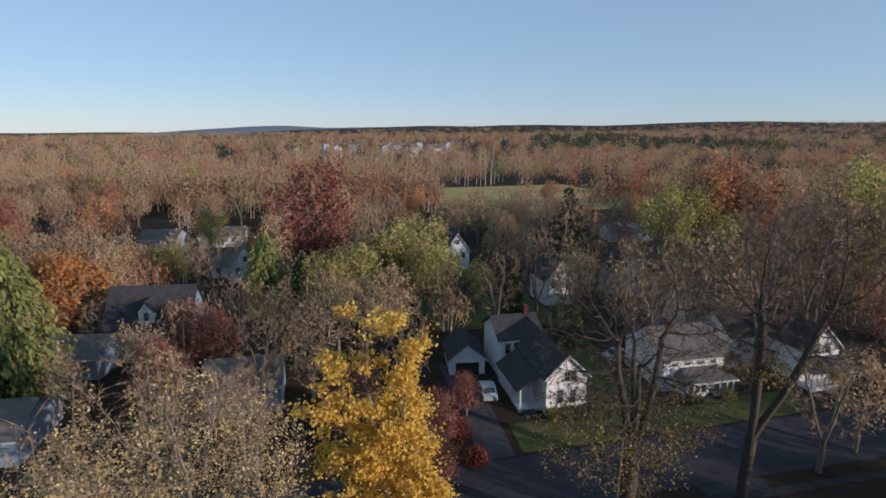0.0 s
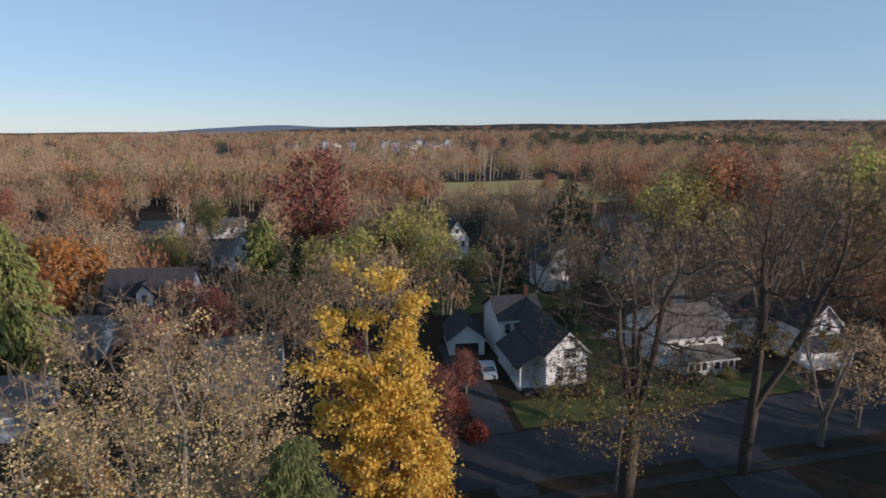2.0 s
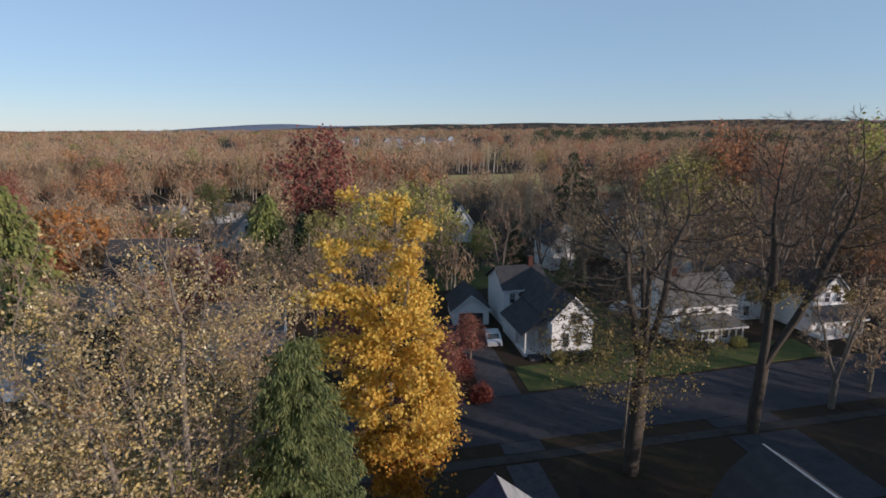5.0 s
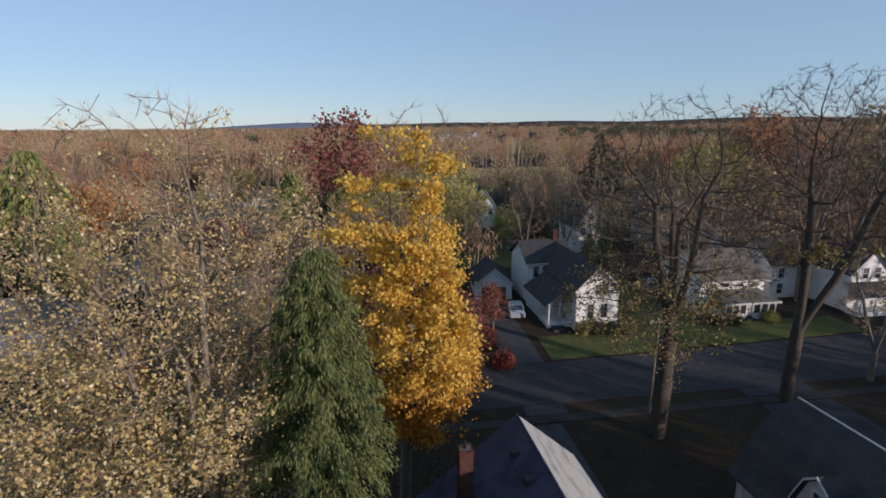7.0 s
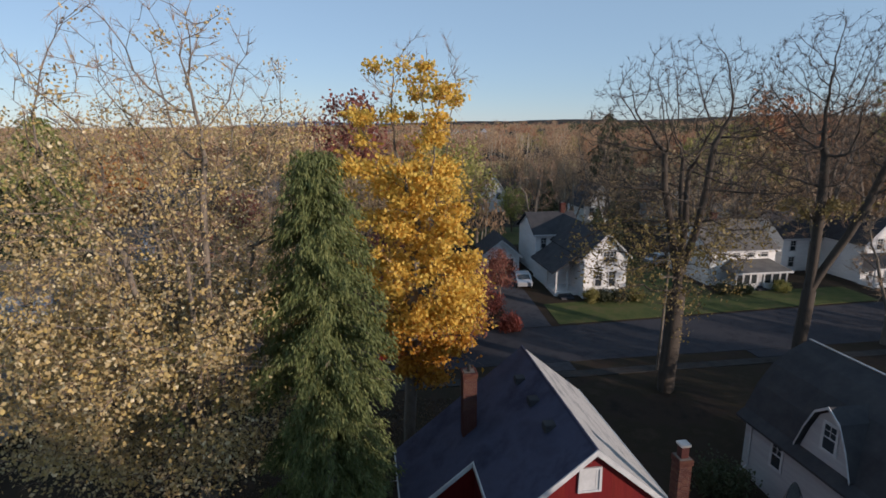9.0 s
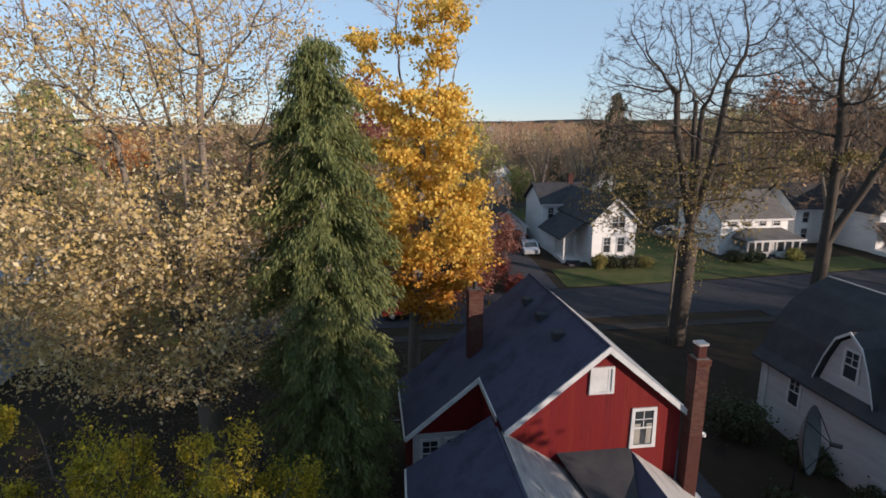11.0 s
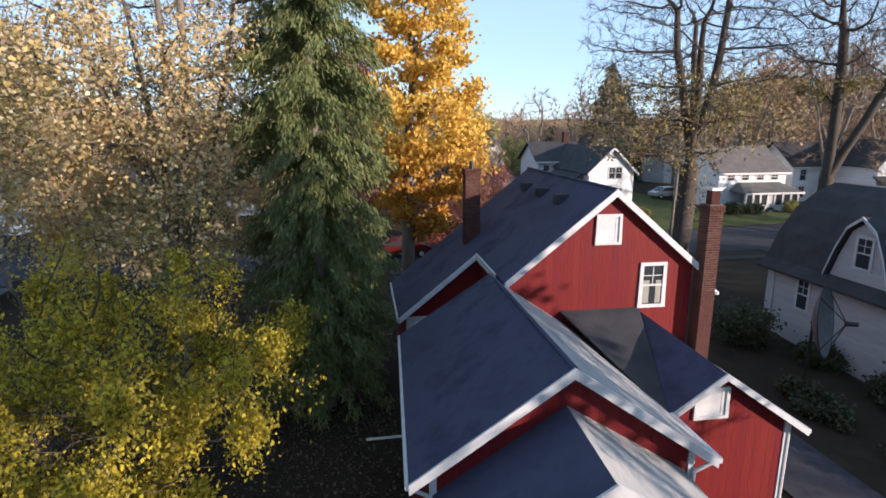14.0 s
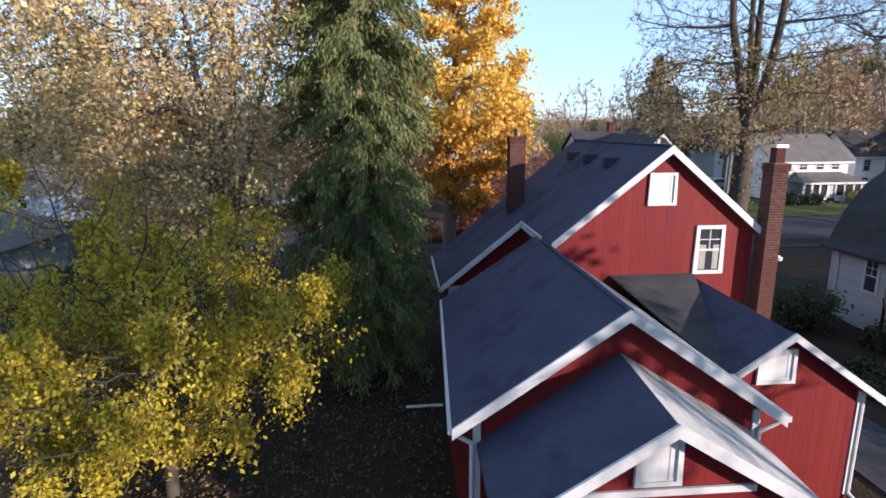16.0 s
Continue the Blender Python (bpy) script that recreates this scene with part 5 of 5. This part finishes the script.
def far_woods():
    """Countless further trees, joined: upright sprays of twigs and leaves over valley and hills."""
    rng = np.random.default_rng(3)
    groups = {"rust_woods": (L_rust, 0.13), "brown_woods": (L_brown, 0.5), "grey_woods": (M_twig, 0.3), "olive_woods": (L_olive, 0.05), "conifer_woods": (L_conifer, 0.02)}
    names = list(groups)
    prob = np.array([groups[k][1] for k in names])
    pieces = {k: [] for k in names}
    pieces["trunk_woods"] = []
    groups["trunk_woods"] = (M_trunks, 0)
    keep_off = [(3.4, 128), (3.4, 105), (-46, 125), (-44, 103), (-41, 74), (21, 99), (36, 105), (56, 161), (-62, 153), (-78, 149), (88, 88), (92, 115), (-48, 65), (3, 68), (-22, 58)]
    n = 0
    while n < 6800:
        near = n < 520
        y = rng.uniform(62, 250) if near else 215 + 2400 * rng.random() ** 2.1
        x = rng.uniform(-1.0, 1.0) * (y * 1.0 + 20)
        u, v = (x - HO.x) * HX.x + (y - HO.y) * HX.y, (x - HO.x) * HY.x + (y - HO.y) * HY.y
        if 36 < u < 160 and 186 < v < 290 or 190 < u < 330 and 228 < v < 332:
            continue
        if near and (v < 58 and 8 < u < 62 or any(abs(x - a) < 8 and -22 < y - b < 9 for a, b in keep_off) or v < 45 and u > -5):
            continue
        if x > 100 and abs(y - 178 - (x - 120) * 0.375) < 22 + 0.05 * x and y < 300:
            continue
        d = math.hypot(x, y)
        patch = noise.noise(Vector((x * 0.006, y * 0.006, 0)))
        # Far right ridge: its shade is put in as many more dark conifers.
        dark = 60.0 if 700 < d < 1350 and x > 0.16 * y and noise.noise(Vector((x * 0.003, y * 0.003, 5))) > -0.3 else 1.0
        pr = prob * np.array([math.exp(2.2 * patch), 1, math.exp(-1.6 * patch), 1, dark * 3 if dark > 1 else 1])
        kind = names[int(rng.choice(5, p=pr / pr.sum()))]
        hgt, rad = rng.uniform(10, 18), rng.uniform(3.8, 7) * (1 + d / 2000)
        if near:
            hgt, rad = rng.uniform(7, 12), rng.uniform(3, 4.5)
        k = 300 if near else 190 if d < 420 else 115 if d < 800 else 48
        ph, ct, rr = rng.uniform(0, 2 * np.pi, k), rng.uniform(-0.8, 1, k), rng.random(k) ** 0.4
        sn = np.sqrt(1 - ct * ct)
        c = np.stack([np.cos(ph) * sn * rr * rad, np.sin(ph) * sn * rr * rad, hgt * 0.55 + ct * rr * hgt * 0.45], 1) + np.array([x, y, land(x, y)])
        s = 0.5 if near else 0.64 if d < 420 else 0.95 if d < 800 else 1.8
        up = rng.normal(0, 0.45, (k, 3)) + np.array([0, 0, 1])
        up /= np.linalg.norm(up, axis=1)[:, None]
        b = np.cross(up, rng.normal(0, 1, (k, 3)))
        b /= np.linalg.norm(b, axis=1)[:, None]
        sz = (s * rng.uniform(0.6, 1.4, k))[:, None]
        wd = 0.1 if kind == "grey_woods" else 0.2 if near else 0.3
        v4 = np.stack([c - up * sz * 0.8, c + b * sz * wd, c + up * sz, c - b * sz * wd], 1).reshape(-1, 3)
        pieces[kind].append(v4)
        if d < 800 and x < 60 and rng.random() < 0.5:
            for q in range(2):
                f = np.array([x, y, land(x, y)]) + rng.normal(0, 1.2, 3) * np.array([1, 1, 0])
                h1, w1 = hgt * rng.uniform(0.7, 0.95), 0.13 + d * 0.0002
                pieces["trunk_woods"].append(np.array([f + (-w1, 0, 0), f + (w1, 0, 0), f + (w1 * 0.3 + 0.5, 0, h1), f + (-w1 * 0.3 + 0.5, 0, h1)]))
        n += 1
    for k in pieces:
        v = np.concatenate(pieces[k])
        me = quick_mesh(k, v, np.arange(len(v)).reshape(-1, 4), groups[k][0])
        tagged(new(k, me), "dense autumn woods of the valley and hills", "woods", kind="stuff")


far_woods()


# ---- small things ----
def far_village():
    rng = np.random.default_rng(9)
    for i in range(15):
        x, y = -180 + 190 * rng.random(), 600 + 160 * rng.random()
        w = rng.uniform(6, 9)
        g = land(x, y)
        simple_house(pose(x, y, g + 7.0, 0, 0, rng.uniform(-50, 50)), w, rng.uniform(6, 8), 3.6, 6.2, M_siding if rng.random() < 0.25 else M_bluesiding, M_roof_brown, "pale house of a far hillside village", along="v" if rng.random() < 0.5 else "u", base=-8)


far_village()


def distant_hills():
    """The last ridge on the skyline, distance haze put into its blue-grey colour."""
    verts, faces = [], []
    n = 160
    for i in range(n + 1):
        az = radians(-75 + 150 * i / n)
        deg = math.degrees(az)
        z = -25 + 68 * smooth(-36, -18, deg) + 26 * smooth(16, 34, deg) + 9 * math.exp(-((deg - 7.3) / 1.2) ** 2) + 10 * math.exp(-((deg + 17) / 4) ** 2)
        z += 9 * noise.noise(Vector((deg * 0.22, 0, 0))) + 2.5 * noise.noise(Vector((deg * 1.3, 4, 0)))
        for d, k in ((3900, -60), (4300, z), (4600, -60)):
            verts.append((d * math.sin(az), d * math.cos(az), k))
    for i in range(n):
        for k in (0, 1):
            a = 3 * i + k
            faces.append((a, a + 3, a + 4, a + 1))
    tagged(mesh_object("backdrop", verts, faces, M_hills, smooth=True), "wooded hills on the horizon, blue-grey with painted haze", "hills", kind="structure")


distant_hills()


def shrub(x, y, rx, ry, hgt, mat, label, seed, count=2600, size=0.14):
    rng = np.random.default_rng(seed)
    st = Sticks()
    pts = []
    for k in range(14):
        a = rng.uniform(0, 2 * math.pi)
        q = (math.cos(a) * rx * 0.6, math.sin(a) * ry * 0.6, hgt * rng.uniform(0.6, 0.95))
        st.add((0, 0, -0.1), q, 0.03, 0.01)
    c = rng.normal(0, 1, (60, 3))
    c /= np.linalg.norm(c, axis=1)[:, None]
    c = c * np.array([rx, ry, hgt * 0.5]) * rng.uniform(0.5, 0.9, (60, 1)) + np.array([0, 0, hgt * 0.5])
    p = clumped(rng, c, 60, count, 0.2 * min(rx, hgt))
    p = p[p[:, 2] > 0.02]
    tree_thing("shrub", (x, y, land(x, y) - 0.02), label, st.mesh("stems", M_bark), [leaves("foliage", p, size, mat, rng, 0.2, 0.7)], category="shrub")


for i, (u, v, rx, ry, hh) in enumerate(((15.4, 35.7, 0.8, 0.7, 1.5), (16.8, 35.7, 1.0, 0.7, 1.3), (18.6, 35.6, 1.1, 0.7, 1.2), (20.3, 35.4, 0.9, 0.8, 1.0), (30.2, 35.6, 1.0, 0.8, 1.3), (32.4, 35.4, 1.1, 0.8, 1.1), (37.0, 35.5, 0.9, 0.8, 1.2),
                                        (10.8, 7.6, 1.6, 1.3, 2.0), (12.6, 4.8, 0.9, 1.3, 1.0), (12.6, 1.2, 0.9, 1.4, 1.1), (9.3, 1.5, 0.9, 2.0, 0.8), (9.4, -3.0, 0.9, 2.0, 0.8))):
    x, y = place(u, v)
    shrub(x, y, rx, ry, hh, L_bush if i > 6 or i % 3 else L_olive, "dark rounded garden shrub in the shade" if i > 6 else "clipped garden shrub before a white house", 300 + i, 2600 if i < 7 else 4200)
for i, (x, y, r, hh) in enumerate(((1.2, 51.0, 1.6, 2.2), (3.2, 47.0, 1.2, 1.6), (-1.5, 55.0, 2.0, 3.0), (-3, 43.5, 1.8, 2.4), (55.5, 57, 2.5, 2.6), (60, 60, 2.5, 3.0))):
    shrub(x, y, r, r, hh, L_redbush, "crimson autumn shrub beside the drive", 340 + i, 3200, 0.16)


def car(x, y, turn, paint, label):
    """A parked saloon: shaped body, cabin glass, wheels with rims, lamps."""
    g = land(x, y)
    c = thing("car", pose(x, y, g + 0.04, 0, 0, turn), label, "car")
    side = [(-2.2, 0.35), (-2.15, 0.8), (-1.5, 0.95), (-0.9, 1.42), (0.6, 1.45), (1.35, 0.98), (2.1, 0.85), (2.25, 0.4)]
    bm = bmesh.new()
    prism(bm, [(a, -0.85, z) for a, z in side], (0, 1.7, 0))
    bmesh.ops.bevel(bm, geom=bm.edges[:], offset=0.06, segments=2, affect="EDGES")
    part("body", bm, paint, c)
    for s in (-1, 1):
        bm = bmesh.new()
        prism(bm, [(-1.3, s * 0.845, 0.98), (-0.85, s * 0.845, 1.34), (0.52, s * 0.845, 1.36), (1.1, s * 0.845, 1.0)], (0, s * 0.012, 0))
        part("window", bm, M_glass, c)
    for a0, z0, a1, z1 in ((-1.46, 0.99, -0.95, 1.4), (1.3, 1.02, 0.66, 1.43)):
        bm = bmesh.new()
        k = 0.02 if a0 > 0 else -0.02
        prism(bm, [(a0 + k, -0.68, z0), (a0 + k, 0.68, z0), (a1 + k, 0.62, z1), (a1 + k, -0.62, z1)], (k * 0.6, 0, 0.012))
        part("windscreen", bm, M_glass, c)
    for a in (-1.35, 1.4):
        for s in (-1, 1):
            wbm = bmesh.new()
            tube(wbm, (a, s * 0.7, 0.31), (a, s * 0.89, 0.31), 0.31, 0.31, 16)
            wheel = part("wheel", wbm, M_tyre, c)
            rbm = bmesh.new()
            tube(rbm, (a, s * 0.88, 0.31), (a, s * 0.9, 0.31), 0.19, 0.17, 12)
            part("rim", rbm, M_metal, wheel)
    for s in (-1, 1):
        part("headlight", boxes((2.12, 2.2, s * 0.62 - 0.16, s * 0.62 + 0.16, 0.66, 0.78), bevel=0.02), M_glass, c)


car(5.2, 59.2, 96, M_carpaint, "silver car parked before a garage")
car(24.0, 69.5, 15, M_carpaint, "white car parked beside a lawn")
car(-5.6, 39.9, 12, M_redcar, "dark red car parked on the shaded street")
car(47.0, 66.5, 15, M_darkcar, "dark car parked beside a white house")


def utility_pole():
    x, y = place(14.6, 21.0)
    p = thing("utility_pole", pose(x, y, land(x, y) - 0.2, 0, 0, YAW), "thin weathered utility pole beside the street", "utility pole")
    part("pole", tubes(((0, 0, 0), (0.25, 0.1, 8.2), 0.12, 0.08, 8)), M_pole, p)
    part("crossarm", boxes((-0.35, 0.85, 0.05, 0.15, 7.6, 7.72)), M_pole, p)
    for a in (-0.25, 0.7):
        part("insulator", tubes(((a, 0.1, 7.72), (a, 0.1, 7.86), 0.04)), M_trim, p)


utility_pole()


def satellite_dish():
    """A large mesh dish on a post beside the gambrel house."""
    x, y, mid, r, deep = 13.6, 20.0, 3.25, 1.38, 0.4
    p = thing("satellite_dish", pose(x, y, land(x, y)), "large grey mesh satellite dish on a post", "satellite dish")
    axis = Vector((0.74, -0.66, 0.14)).normalized()
    turn = axis.to_track_quat("Z", "Y").to_matrix().to_4x4()
    at = Matrix.Translation((0, 0, mid)) @ turn

    def shell(bm, lift):
        rows = []
        for k in range(6):
            q = r * (k + 0.15) / 5.15
            rows.append([bm.verts.new(at @ Vector((q * math.cos(a), q * math.sin(a), deep * (q / r) ** 2 - deep + lift))) for a in (2 * math.pi * c / 28 for c in range(28))])
        for k in range(5):
            for c in range(28):
                bm.faces.new((rows[k][c], rows[k][(c + 1) % 28], rows[k + 1][(c + 1) % 28], rows[k + 1][c]))
        bm.faces.new(rows[0])
    bm = bmesh.new()
    shell(bm, 0.0)
    shell(bm, -0.03)
    part("dish", bm, M_mesh, p, "grey wire-mesh reflector")
    rim = [(at @ Vector((r * math.cos(2 * math.pi * c / 28), r * math.sin(2 * math.pi * c / 28), -0.015)), at @ Vector((r * math.cos(2 * math.pi * (c + 1) / 28), r * math.sin(2 * math.pi * (c + 1) / 28), -0.015)), 0.022, 0.022, 6) for c in range(28)]
    part("rim", tubes(*rim), M_black, p)
    for a in (0.6, 2.2, 3.75, 5.3):
        part("strut", tubes((at @ Vector((r * math.cos(a), r * math.sin(a), 0)), at @ Vector((0.06 * math.cos(a), 0.06 * math.sin(a), 0.62)), 0.022, 0.022, 6)), M_black, p)
    part("feed", tubes((at @ Vector((0, 0, 0.58)), at @ Vector((0, 0, 1.0)), 0.1, 0.085, 12)), M_black, p, "dark feed horn")
    part("post", tubes(((-0.36, 0.2, -0.2), (-0.36, 0.2, mid - 0.1), 0.06, 0.055, 10)), M_black, p)
    part("bracket", tubes(((-0.36, 0.2, mid - 0.12), at @ Vector((0, 0, -deep - 0.02)), 0.1, 0.07, 8)), M_black, p)


satellite_dish()


def fallen_leaves():
    rng = np.random.default_rng(15)
    n = 34000
    x, y = rng.uniform(-22, 1.5, n), rng.uniform(3, 34, n)
    u, v = (x - HO.x) * HX.x + (y - HO.y) * HX.y, (x - HO.x) * HY.x + (y - HO.y) * HY.y
    ok = ~((u > -6.6) & (v < 9.3))
    x, y = x[ok], y[ok]
    z = np.array([land(a, b) for a, b in zip(x, y)]) + 0.03
    me = leaves("fallen_leaves", np.stack([x, y, z], 1), 0.12, L_litter, rng, 0, 0.7)
    tagged(new("fallen_leaves", me), "brown and tan fallen leaves on the ground", "leaves", kind="stuff")


fallen_leaves()
